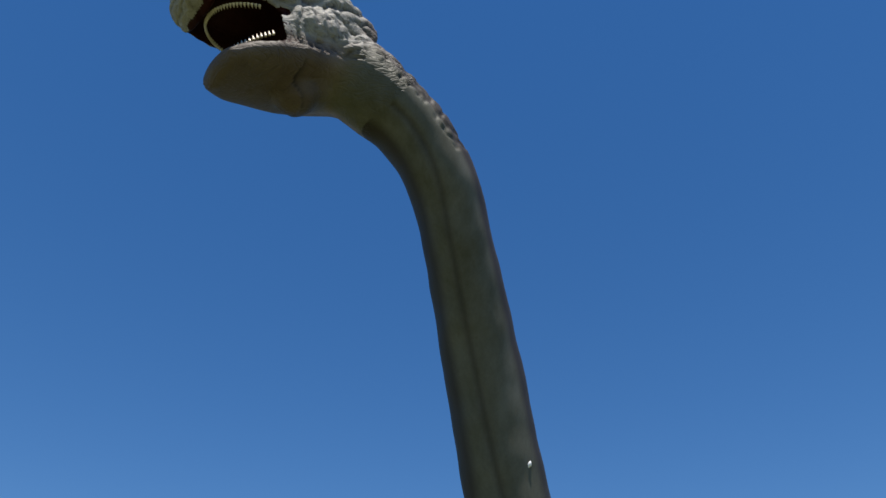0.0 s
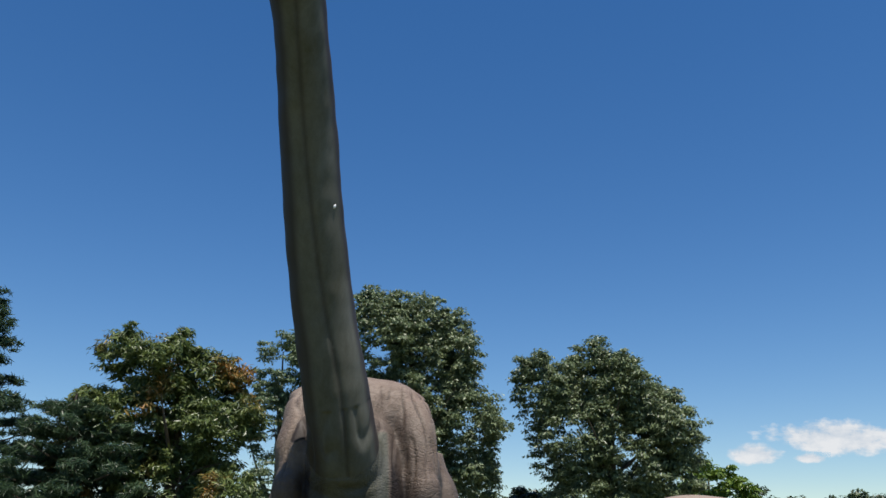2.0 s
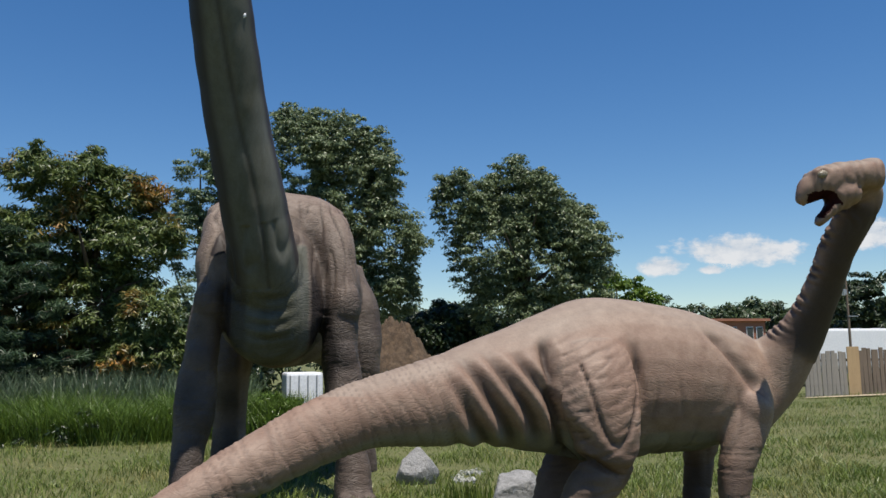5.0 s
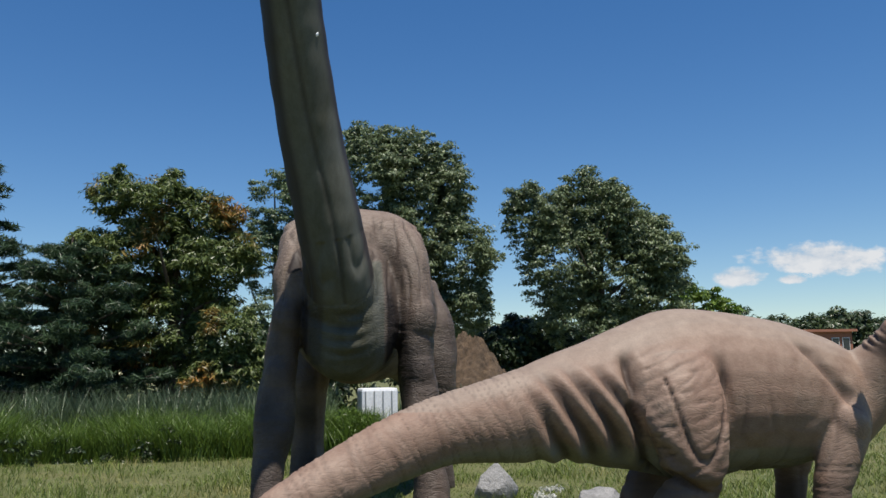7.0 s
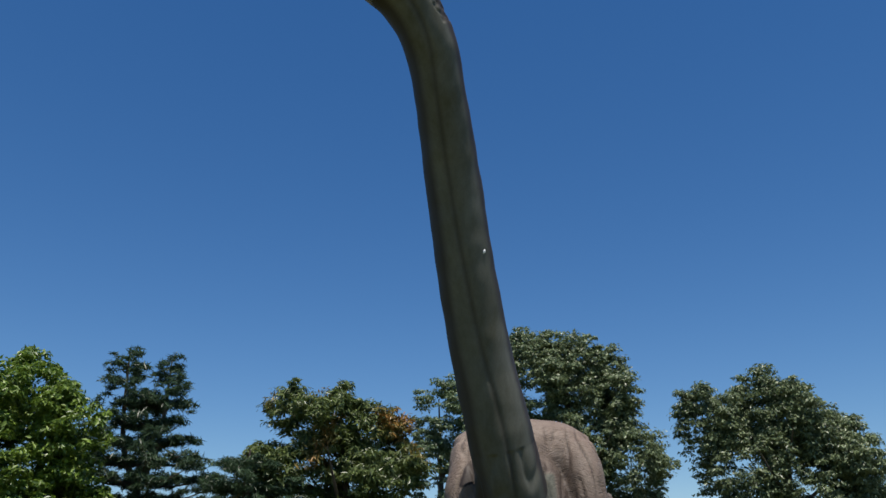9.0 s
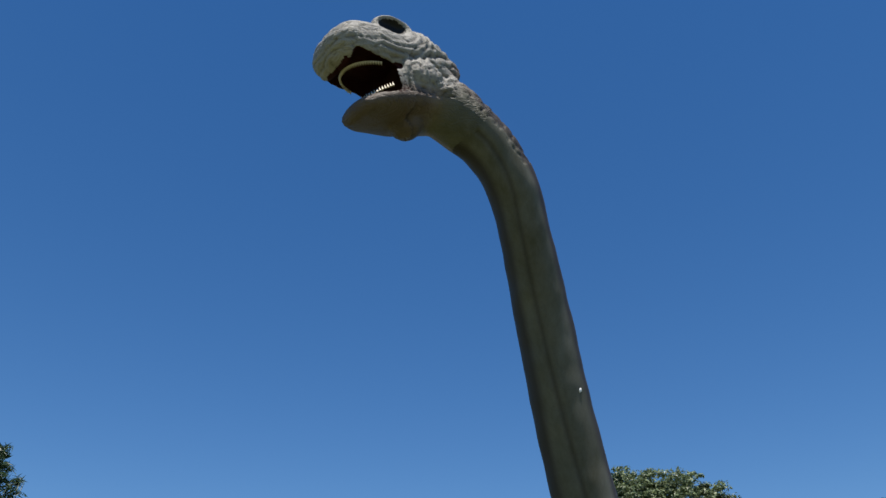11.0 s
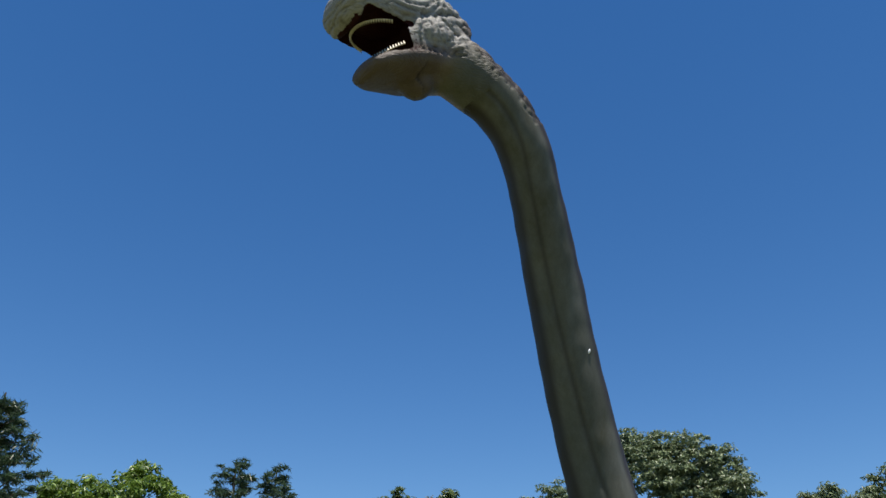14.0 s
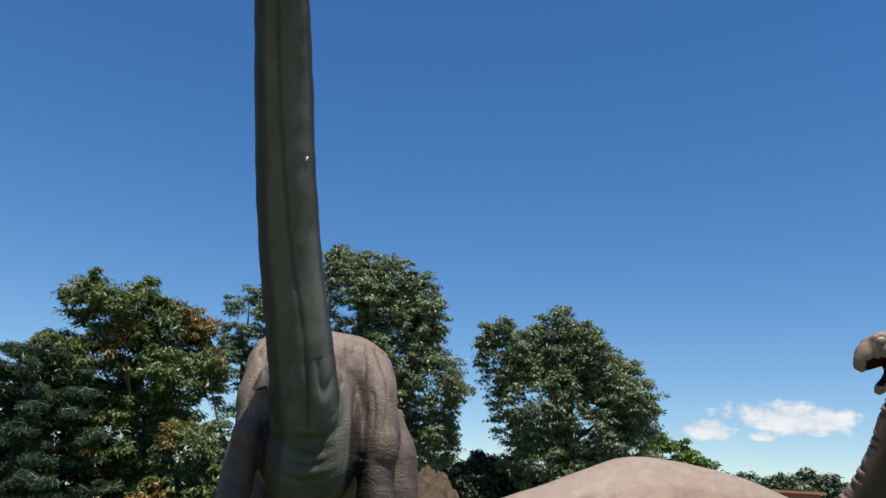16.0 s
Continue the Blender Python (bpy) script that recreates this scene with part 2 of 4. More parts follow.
def fuse(bm, voxel, rounds):
    """Melts overlapping closed shapes into one skin and smooths it; gives vertices, normals and faces."""
    me = bpy.data.meshes.new("melt")
    bmesh.ops.recalc_face_normals(bm, faces=bm.faces[:])
    bm.to_mesh(me)
    bm.free()
    ob = new("melt", me)
    mod = ob.modifiers.new("remesh", 'REMESH')
    mod.mode, mod.voxel_size, mod.use_smooth_shade = 'VOXEL', voxel, True
    deps = bpy.context.evaluated_depsgraph_get()
    out = bpy.data.meshes.new_from_object(ob.evaluated_get(deps))
    bpy.data.objects.remove(ob)
    co = np.empty(len(out.vertices) * 3)
    out.vertices.foreach_get("co", co)
    co = co.reshape(-1, 3)
    e = np.empty(len(out.edges) * 2, int)
    out.edges.foreach_get("vertices", e)
    e = e.reshape(-1, 2)
    count = np.bincount(e.ravel(), minlength=len(co))[:, None]

    def relax(v, k):
        for _ in range(k):
            acc = np.zeros_like(v)
            np.add.at(acc, e[:, 0], v[e[:, 1]])
            np.add.at(acc, e[:, 1], v[e[:, 0]])
            v = v * 0.4 + acc / np.maximum(count, 1) * 0.6
        return v
    co = relax(co, rounds)
    out.vertices.foreach_set("co", co.ravel())
    out.update()
    return out, co, relax


def normals(me, n):
    a = np.empty(n * 3)
    me.vertices.foreach_get("normal", a)
    return a.reshape(-1, 3)


def along(co, stations, side, steps=8):
    """For each vertex: the place along a spine (0 to 1), the distance from it, and the angle round it from 'side'."""
    rows = spline(stations, steps)
    pts = rows[:, :3]
    tang = np.gradient(pts, axis=0)
    tang /= np.linalg.norm(tang, axis=1)[:, None]
    best = np.full(len(co), 1e9)
    idx = np.zeros(len(co), int)
    for i, p in enumerate(pts):
        d = ((co - p) ** 2).sum(1)
        m = d < best
        best[m], idx[m] = d[m], i
    t = tang[idx]
    a = np.array(side) - t * (t @ np.array(side))[:, None]
    a /= np.linalg.norm(a, axis=1)[:, None]
    b = np.cross(t, a)
    off = co - pts[idx]
    return idx / (len(pts) - 1), np.sqrt(best), np.arctan2((off * b).sum(1), (off * a).sum(1)), (off * t).sum(1)


def waves(co, scale, seed=0.0):
    """Smooth noise for many points, about -1 to 1."""
    return np.array([noise.noise(Vector((x * scale + seed, y * scale - seed, z * scale + 2 * seed))) for x, y, z in co])


def creases(co, scales, seed, sharp=0.22):
    """Narrow winding grooves, 0 on open skin and -1 in the groove."""
    v = np.array([noise.noise(Vector((x * scales[0] + seed, y * scales[1] - seed, z * scales[2] + 2 * seed))) for x, y, z in co])
    return -np.exp(-(v / sharp) ** 2)


def ease(x, a, b):
    u = np.clip((x - a) / (b - a), 0, 1)
    return u * u * (3 - 2 * u)


def paint(me, name, values):
    at = me.attributes.new(name, 'FLOAT', 'POINT')
    at.data.foreach_set("value", np.clip(values, 0, 1).astype(np.float32))


# ---- ground ----
def ground_height(x, y):
    return 0.05 * noise.noise(Vector((x * 0.3, y * 0.3, 0))) + 0.02 * noise.noise(Vector((x * 1.3, y * 1.3, 5)))


def build_ground():
    verts, faces = [], []
    xs = sorted({*np.linspace(-60, 90, 76).round(2), *np.linspace(-6, 26, 65).round(2), -3000.0, -800.0, -200.0, 200.0, 800.0, 3000.0})
    ys = sorted({*np.linspace(-20, 90, 56).round(2), *np.linspace(3, 32, 59).round(2), -3000.0, -800.0, -200.0, 250.0, 800.0, 4000.0})
    for y in ys:
        for x in xs:
            z = ground_height(x, y) if abs(x) < 100 and -30 < y < 100 else 0
            verts.append((x, y, z))
    n = len(xs)
    for j in range(len(ys) - 1):
        for i in range(n - 1):
            faces.append((j * n + i, j * n + i + 1, (j + 1) * n + i + 1, (j + 1) * n + i))
    tagged(mesh_ob("ground", verts, faces, MEADOW, True), "rough summer meadow of green and straw-coloured grass", "ground", kind="structure")


build_ground()


# ---- the large sauropod ----
BIG_NECK = [(0.70, 10.3, 2.6, 0.62, 0.75), (0.56, 9.55, 2.62, 0.42, 0.55), (0.43, 9.18, 3.2, 0.36, 0.42), (0.23, 8.87, 4.07, 0.335, 0.38),
            (0.05, 8.42, 5.08, 0.315, 0.35), (-0.06, 8.05, 5.85, 0.30, 0.33), (-0.18, 7.6, 6.6, 0.28, 0.31), (-0.28, 7.34, 7.02, 0.285, 0.30),
            (-0.50, 7.12, 7.38, 0.30, 0.29), (-0.76, 6.95, 7.6, 0.33, 0.31), (-1.02, 6.8, 7.8, 0.34, 0.33)]


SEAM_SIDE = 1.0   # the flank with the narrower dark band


def leg(bm, rows):
    limb(bm, rows, (1, 0, 0), 6, 18, 2.3)


def build_big():
    bm = bmesh.new()
    # trunk, from the chest back to the rump
    limb(bm, [(0.64, 9.35, 2.0, 0.30, 0.40), (0.66, 9.7, 2.1, 0.55, 0.62), (0.74, 10.4, 2.45, 0.66, 0.96), (0.92, 11.4, 2.55, 0.98, 1.04),
              (1.12, 12.4, 2.48, 0.98, 0.96), (1.5, 13.4, 2.25, 0.60, 0.68), (2.05, 14.6, 1.75, 0.34, 0.36), (2.5, 16.2, 1.2, 0.18, 0.18), (2.85, 17.6, 0.6, 0.08, 0.08)], (1, 0, 0), 7, 28)
    limb(bm, BIG_NECK, (1, 0, 0), 8, 26)
    x0 = 0.745
    limb(bm, [(x0 - 0.66, 10.3, 3.0, 0.40, 0.42), (x0 - 0.3, 10.35, 3.12, 0.50, 0.48), (x0 + 0.3, 10.35, 3.12, 0.50, 0.48), (x0 + 0.66, 10.3, 3.0, 0.40, 0.42)], (0, 1, 0), 5, 22)
    # fore legs: shoulder, upper arm, elbow, forearm, foot
    for s, low in ((1, ((1.44, 0.215), (1.46, 0.215), (1.50, 0.225), (1.54, 0.185), (1.56, 0.20), (1.565, 0.235))),
                   (-1, ((-0.05, 0.195), (-0.10, 0.195), (-0.165, 0.235), (-0.205, 0.175), (-0.21, 0.19), (-0.20, 0.225)))):
        leg(bm, [(x0 + 0.56 * s, 10.25, 3.15, 0.30, 0.36), (x0 + 0.66 * s, 10.1, 2.8, 0.265, 0.42), (x0 + 0.69 * s, 10.0, 2.42, 0.235, 0.40),
                 (low[0][0], 9.95, 2.05, low[0][1], 0.36), (low[1][0], 9.9, 1.65, low[1][1], 0.30), (low[2][0], 9.78, 1.1, low[2][1], 0.26),
                 (low[3][0], 9.68, 0.6, low[3][1], 0.24), (low[4][0], 9.6, 0.25, low[4][1], 0.27), (low[5][0], 9.55, 0.0, low[5][1], 0.31)])
        ball(bm, (low[0][0] + (0.05 if s > 0 else 0.03), 9.74, 2.24), (0.19, 0.20, 0.27))
        ball(bm, (low[1][0] + 0.02 * s, 9.70, 1.62), (0.16, 0.14, 0.24))
        ball(bm, (low[2][0], 9.63, 0.94), (0.19, 0.13, 0.30))
        for j in (-1, 0, 1):
            ball(bm, (low[5][0] + 0.14 * j, 9.27 + 0.05 * abs(j), 0.07), (0.085, 0.10, 0.09))
    for s in (1, -1):
        leg(bm, [(1.15 + 0.62 * s, 12.5, 2.7, 0.42, 0.62), (1.15 + 0.86 * s, 12.3, 2.1, 0.36, 0.55), (1.15 + 0.9 * s, 12.1, 1.5, 0.28, 0.38),
                 (1.15 + 0.9 * s, 12.3, 0.8, 0.23, 0.27), (1.15 + 0.9 * s, 12.3, 0.0, 0.27, 0.34)])
    # head: skull, muzzle, brow, jaw, cheek
    hd = big_head_frame()
    lat = hd.to_3x3() @ Vector((0, 1, 0))

    def at(f, u, l):
        return tuple(hd @ Vector((f, l, u)))
    limb(bm, [(*at(-0.5, -0.16, 0), 0.33, 0.31), (*at(-0.2, 0.03, 0), 0.385, 0.35), (*at(0.1, 0.06, 0), 0.40, 0.33), (*at(0.4, 0.055, 0), 0.405, 0.29),
              (*at(0.62, 0.085, 0), 0.39, 0.275), (*at(0.76, 0.04, 0), 0.355, 0.24), (*at(0.86, -0.03, 0), 0.27, 0.17)], lat, 6, 28, 2.5)
    limb(bm, [(*at(-0.35, -0.36, 0), 0.34, 0.26), (*at(0.0, -0.46, 0), 0.385, 0.20), (*at(0.3, -0.495, 0), 0.385, 0.155), (*at(0.56, -0.555, 0), 0.33, 0.11),
              (*at(0.76, -0.60, 0), 0.22, 0.075)], lat, 6, 26, 2.5)
    # cheeks that close the gape at the back, and the throat
    limb(bm, [(*at(-0.1, -0.30, 0), 0.36, 0.25), (*at(0.15, -0.32, 0), 0.385, 0.25), (*at(0.41, -0.33, 0), 0.375, 0.20)], lat, 5, 24, 3.0)
    limb(bm, [(*at(0.12, -0.56, 0), 0.22, 0.19), (*at(-0.3, -0.44, 0), 0.29, 0.22), (*at(-0.68, -0.50, 0), 0.27, 0.25)], lat, 5, 20)
    for l in (-1, 1):
        ball(bm, (0.05, 0.30 * l, -0.24), (0.30, 0.13, 0.19), hd)
        ball(bm, (0.22, 0.255 * l, 0.275), (0.25, 0.135, 0.185), hd)
    ball(bm, (0.13, 0, -0.66), (0.16, 0.18, 0.13), hd)
    me, co, relax = fuse(bm, 0.0195, 7)
    n = normals(me, len(co))
    s, d, ang, _ = along(co, BIG_NECK, (1, 0, 0))
    on_neck = (d < 0.62) & (s > 0.12)
    # fold lines: rings on the legs and shoulders, loose skin at the shoulder
    wob = waves(co, 1.5, 3.1)
    legs = (1 - ease(co[:, 2], 2.3, 2.7)) * (np.abs(co[:, 0] - 0.72) > 0.42) * (co[:, 1] < 13.2)
    disp = legs * 0.005 * creases(co, (1.2, 1.2, 7.0), 2.2, 0.14)
    disp += legs * 0.004 * creases(co, (1.8, 1.8, 16.0), 7.7, 0.16)
    upper = ease(co[:, 2], 2.1, 2.6) * (1 - ease(co[:, 2], 3.3, 3.55)) * (co[:, 1] < 11.5) * (~on_neck | (s < 0.2))
    disp += upper * 0.022 * creases(co, (6.0, 3.0, 1.0), 4.1, 0.13)
    disp += 0.03 * waves(co, 2.6, 1.7) * ~on_neck
    front = (co[:, 1] < 9.6) * np.exp(-((co[:, 0] - 0.6) / 0.22) ** 2) * ease(co[:, 2], 1.7, 1.85) * (1 - ease(co[:, 2], 2.2, 2.35))
    disp += front * 0.014 * np.sin((co[:, 2] - 0.9 * (co[:, 0] - 0.6) ** 2) * 44)
    disp += on_neck * 0.010 * waves(co, 4.0, 9.0)
    disp += (s > 0.72) * on_neck * 0.016 * creases(co, (9.0, 9.0, 9.0), 3.3) * (n[:, 2] > -0.1)
    seam = np.abs(np.angle(np.exp(1j * (ang - big_seam_angle() - 0.12 * np.sin(s * 9))))) * d
    disp -= on_neck * (s < 0.84) * 0.012 * np.exp(-(seam / 0.03) ** 2)
    # creases round the head
    loc = (np.c_[co, np.ones(len(co))] @ np.array(hd.inverted()).T)[:, :3]
    headpart = (loc[:, 0] > -0.6) & (np.abs(loc[:, 1]) < 0.6) & (np.abs(loc[:, 2]) < 0.9) & (co[:, 2] > 6.6)
    side = np.abs(loc[:, 1])
    socket = np.sqrt(((loc[:, 0] - 0.24) / 0.175) ** 2 + ((loc[:, 2] - 0.30) / 0.105) ** 2) + 9 * (side < 0.2)
    ring = np.hypot(loc[:, 0] - 0.27, (loc[:, 2] - 0.29) * 1.25)
    crown = headpart * (loc[:, 2] > -0.5) * (loc[:, 0] > -0.42)
    ripple = np.exp(-((ring - 0.40) / 0.14) ** 2) * ease(socket, 1.15, 1.5) * (side > 0.18) * (loc[:, 0] < 0.5)
    disp += crown * ripple * 0.011 * np.sin(ring * 82 + 2.2 * waves(loc, 3.0, 5.5))
    disp += crown * ease(socket, 1.1, 1.5) * (1 - 0.7 * ripple) * (0.012 * creases(loc + 0.05 * waves(loc, 4.0, 2.0)[:, None], (3.0, 3.0, 12.0), 1.3, 0.10) + 0.007 * creases(loc, (9.0, 9.0, 20.0), 6.1, 0.16))
    jowl = np.exp(-((loc[:, 0] - 0.02) / 0.24) ** 2 - ((loc[:, 2] + 0.22) / 0.14) ** 2) * (side > 0.25) * headpart
    disp += jowl * 0.013 * np.sin(loc[:, 0] * 62 + loc[:, 2] * 12 + 2.0 * waves(loc, 5.0, 3.5))
    disp -= headpart * 0.03 * np.exp(-((loc[:, 2] + 0.06 + 0.25 * (loc[:, 0] - 0.1)) / 0.035) ** 2) * (side > 0.25) * ease(-loc[:, 0], -0.3, -0.1)
    # raised lip round the gape
    rim = np.exp(-((loc[:, 2] + 0.165 + 0.10 * (0.9 - loc[:, 0])) / 0.03) ** 2) * ease(loc[:, 0], 0.38, 0.5)
    disp += headpart * 0.014 * rim
    co = co + n * disp[:, None]
    # hollow eye sockets, nostrils and the depth of the mouth
    ax = np.array(hd.to_3x3())
    nf = n @ ax[:, 0] / 1.05
    co = co - (np.sign(loc[:, 1]) * 0.13 * np.exp(-np.minimum(socket, 5) ** 4) * headpart)[:, None] * ax[:, 1]
    nostril = np.hypot(loc[:, 0] - 0.68, (side - 0.15) * 1.3) / 0.032
    co = co - n * (0.05 * np.exp(-np.minimum(nostril, 5) ** 2) * headpart * (loc[:, 2] > 0.1))[:, None]
    hole = (1 - ease(side, 0.25, 0.36)) * (1 - ease(np.abs(loc[:, 2] + 0.33), 0.10, 0.2)) * ease(nf, 0.1, 0.5) * (loc[:, 0] > 0.2) * (loc[:, 0] < 0.55) * headpart
    co = co - (0.32 * hole)[:, None] * ax[:, 0]
    nu = n @ ax[:, 2] / 1.05
    vault = (1 - ease(side, 0.22, 0.31)) * ease(-nu, 0.2, 0.6) * (loc[:, 0] > 0.3) * (1 - ease(loc[:, 0], 0.70, 0.80)) * (loc[:, 2] < -0.02) * (loc[:, 2] > -0.34) * headpart
    co = co + (0.16 * vault)[:, None] * ax[:, 2]
    lining = np.maximum(hole, vault) > 0.05
    me.vertices.foreach_set("co", co.ravel())
    off = np.abs(np.angle(np.exp(1j * (ang - big_seam_angle()))))
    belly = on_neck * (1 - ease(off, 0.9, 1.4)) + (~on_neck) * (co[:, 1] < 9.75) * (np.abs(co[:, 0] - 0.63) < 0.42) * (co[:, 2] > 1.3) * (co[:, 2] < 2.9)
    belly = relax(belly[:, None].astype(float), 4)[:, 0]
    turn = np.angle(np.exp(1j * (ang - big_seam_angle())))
    # painted flank line; on the left widened by that side's shade, in the colour
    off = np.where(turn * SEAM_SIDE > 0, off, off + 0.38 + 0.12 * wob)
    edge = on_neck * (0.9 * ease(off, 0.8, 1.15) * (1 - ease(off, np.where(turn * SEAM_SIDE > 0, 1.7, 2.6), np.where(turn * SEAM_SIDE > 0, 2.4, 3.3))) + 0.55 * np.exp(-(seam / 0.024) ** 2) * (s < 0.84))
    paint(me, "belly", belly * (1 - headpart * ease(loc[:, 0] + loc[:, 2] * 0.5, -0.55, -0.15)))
    # crease shade put into the colour, where skin lies below its surroundings
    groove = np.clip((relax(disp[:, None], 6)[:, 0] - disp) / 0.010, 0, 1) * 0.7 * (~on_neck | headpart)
    # darker legs and inner arms: their shade put into the colour, in a cloudy pattern
    shade_tint = (1 - ease(co[:, 2] + 0.35 * wob, 2.2, 3.0)) * (np.abs(co[:, 0] - 0.72) > 0.36) * (0.60 + 0.4 * waves(co, 2.3, 8.8))
    shade_tint += 0.6 * ease(-np.abs(co[:, 0] - 0.72), -0.72, -0.45) * (co[:, 1] < 10.6) * (~on_neck) * (belly < 0.3) * (1 - ease(co[:, 2], 2.9, 3.3))
    # the shade under the jaw is put into the colour
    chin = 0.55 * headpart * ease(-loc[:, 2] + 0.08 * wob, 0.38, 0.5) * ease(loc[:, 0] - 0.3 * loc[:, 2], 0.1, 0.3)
    paint(me, "edge", np.maximum(groove, relax(shade_tint[:, None], 6)[:, 0] * ~headpart) + chin + edge * (1 - headpart * ease(loc[:, 0], -0.6, -0.3)))
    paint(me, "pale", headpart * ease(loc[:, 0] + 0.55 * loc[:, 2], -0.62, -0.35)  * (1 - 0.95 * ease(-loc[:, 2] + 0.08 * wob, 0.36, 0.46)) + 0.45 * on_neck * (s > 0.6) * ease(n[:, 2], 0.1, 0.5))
    paint(me, "smooth", on_neck * (s < 0.85) * 0.85 + belly * 0.2)
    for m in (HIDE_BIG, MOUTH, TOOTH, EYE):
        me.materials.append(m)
    # the lining of the mouth and the eyes
    cen = np.empty(len(me.polygons) * 3)
    me.polygons.foreach_get("center", cen)
    cen = cen.reshape(-1, 3)
    nr = np.empty(len(me.polygons) * 3)
    me.polygons.foreach_get("normal", nr)
    nr = nr.reshape(-1, 3) @ np.array(hd.to_3x3())
    lc = (np.c_[cen, np.ones(len(cen))] @ np.array(hd.inverted()).T)[:, :3]
    idx = np.zeros(len(cen), int)
    nr /= np.linalg.norm(nr, axis=1)[:, None]
    f, l, u = lc[:, 0], np.abs(lc[:, 1]), lc[:, 2]
    high = cen[:, 2] > 6.5
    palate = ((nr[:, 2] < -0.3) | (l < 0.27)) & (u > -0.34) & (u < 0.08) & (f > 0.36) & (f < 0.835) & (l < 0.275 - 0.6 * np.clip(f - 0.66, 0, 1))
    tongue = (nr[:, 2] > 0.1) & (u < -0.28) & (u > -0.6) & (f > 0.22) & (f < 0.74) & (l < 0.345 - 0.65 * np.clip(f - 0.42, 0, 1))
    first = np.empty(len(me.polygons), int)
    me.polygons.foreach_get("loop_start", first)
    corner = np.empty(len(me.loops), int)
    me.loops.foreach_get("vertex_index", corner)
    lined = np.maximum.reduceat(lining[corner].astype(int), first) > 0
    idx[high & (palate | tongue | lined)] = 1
    eye = np.sqrt(((f - 0.24) / 0.165) ** 2 + ((u - 0.30) / 0.097) ** 2)
    idx[high & (eye < 1) & (l > 0.12)] = 3
    idx[high & (np.hypot(f - 0.68, (l - 0.15) * 1.3) < 0.024) & (u > 0.1)] = 3
    me.polygons.foreach_set("material_index", idx)
    # teeth, in the same mesh
    tb = bmesh.new()
    tb.from_mesh(me)
    for upper_row in (True, False):
        for k in range(-17, 18):
            a = k / 17 * 1.25
            if upper_row:
                f, l = 0.38 + 0.37 * math.cos(a), 0.265 * math.sin(a) / math.sin(1.25)
                u, tip = -0.105 - 0.12 * (0.87 - f), -0.044
            else:
                f, l = 0.33 + 0.41 * math.cos(a), 0.31 * math.sin(a) / math.sin(1.25)
                u, tip = -0.375 - 0.36 * (f - 0.3), 0.042
            add_tooth(tb, hd, f, l, u, tip)
    tb.to_mesh(me)
    tb.free()
    me.polygons.foreach_set("use_smooth", [True] * len(me.polygons))
    me.name = "large_sauropod_statue"
    return new("large_sauropod_statue", me)


def add_tooth(tb, hd, f, l, u, tip):
    ring = [tb.verts.new(hd @ Vector((f + 0.014 * math.cos(q), l + 0.014 * math.sin(q), u))) for q in (0.4, 1.97, 3.54, 5.11)]
    peak = tb.verts.new(hd @ Vector((f, l, u + tip)))
    for i in range(4):
        face = tb.faces.new((ring[i], ring[(i + 1) % 4], peak))
        face.material_index = 2


def add_eye(tb, hd, c, r, slot):
    made = bmesh.ops.create_icosphere(tb, subdivisions=3, radius=1, matrix=hd @ Matrix.LocRotScale(c, None, r))
    for v in made["verts"]:
        for face in v.link_faces:
            face.material_index = slot


def big_head_frame():
    """Head axes: x to the muzzle, y to its left, z up."""
    return Matrix.Translation((-1.36, 6.6, 8.06)) @ Euler((radians(-1), radians(19), radians(226))).to_matrix().to_4x4() @ Matrix.Scale(1.05, 4)


def big_seam_angle():
    return -math.pi / 2


big = build_big()
tagged(big, "towering long-necked dinosaur statue, grey-brown wrinkled hide, mouth open", "dinosaur statue")
chip_bm = bmesh.new()
ball(chip_bm, (0.268, 8.198, 4.975), (0.018, 0.014, 0.026))
for cv in chip_bm.verts:
    cv.co += Vector((0.3, 0.2, 1)) * 0.012 * noise.noise(cv.co * 60)
chip_me = bpy.data.meshes.new("pale_chip")
chip_bm.to_mesh(chip_me)
chip_bm.free()
chip_me.materials.append(WHITE)
tagged(new("pale_chip", chip_me), "small pale flake stuck to the statue's neck", "flake")

# ---- the smaller sauropod ----
SMALL_NECK = [(4.85, 7.15, 1.22, 0.40, 0.46), (5.10, 7.05, 1.38, 0.27, 0.36), (5.28, 6.9, 1.62, 0.20, 0.27), (5.38, 6.74, 1.88, 0.16, 0.205),
              (5.43, 6.55, 2.2, 0.145, 0.17), (5.44, 6.38, 2.48, 0.145, 0.165), (5.50, 6.22, 2.74, 0.15, 0.165), (5.55, 6.12, 2.94, 0.155, 0.16), (5.45, 6.05, 3.06, 0.15, 0.15)]
SMALL_TRUNK = [(-1.5, 5.25, 0.16, 0.03, 0.03), (-0.75, 5.6, 0.42, 0.10, 0.10), (-0.12, 5.9, 0.66, 0.145, 0.16), (0.25, 6.1, 0.82, 0.17, 0.20), (0.66, 6.35, 0.99, 0.20, 0.235),
               (1.13, 6.6, 1.14, 0.24, 0.26), (1.63, 6.8, 1.21, 0.30, 0.33), (2.17, 6.95, 1.28, 0.38, 0.43), (2.75, 7.1, 1.33, 0.48, 0.58),
               (3.35, 7.2, 1.37, 0.56, 0.74), (3.92, 7.2, 1.37, 0.60, 0.70), (4.49, 7.2, 1.32, 0.55, 0.63), (4.95, 7.18, 1.27, 0.42, 0.48), (5.2, 7.15, 1.25, 0.25, 0.3)]


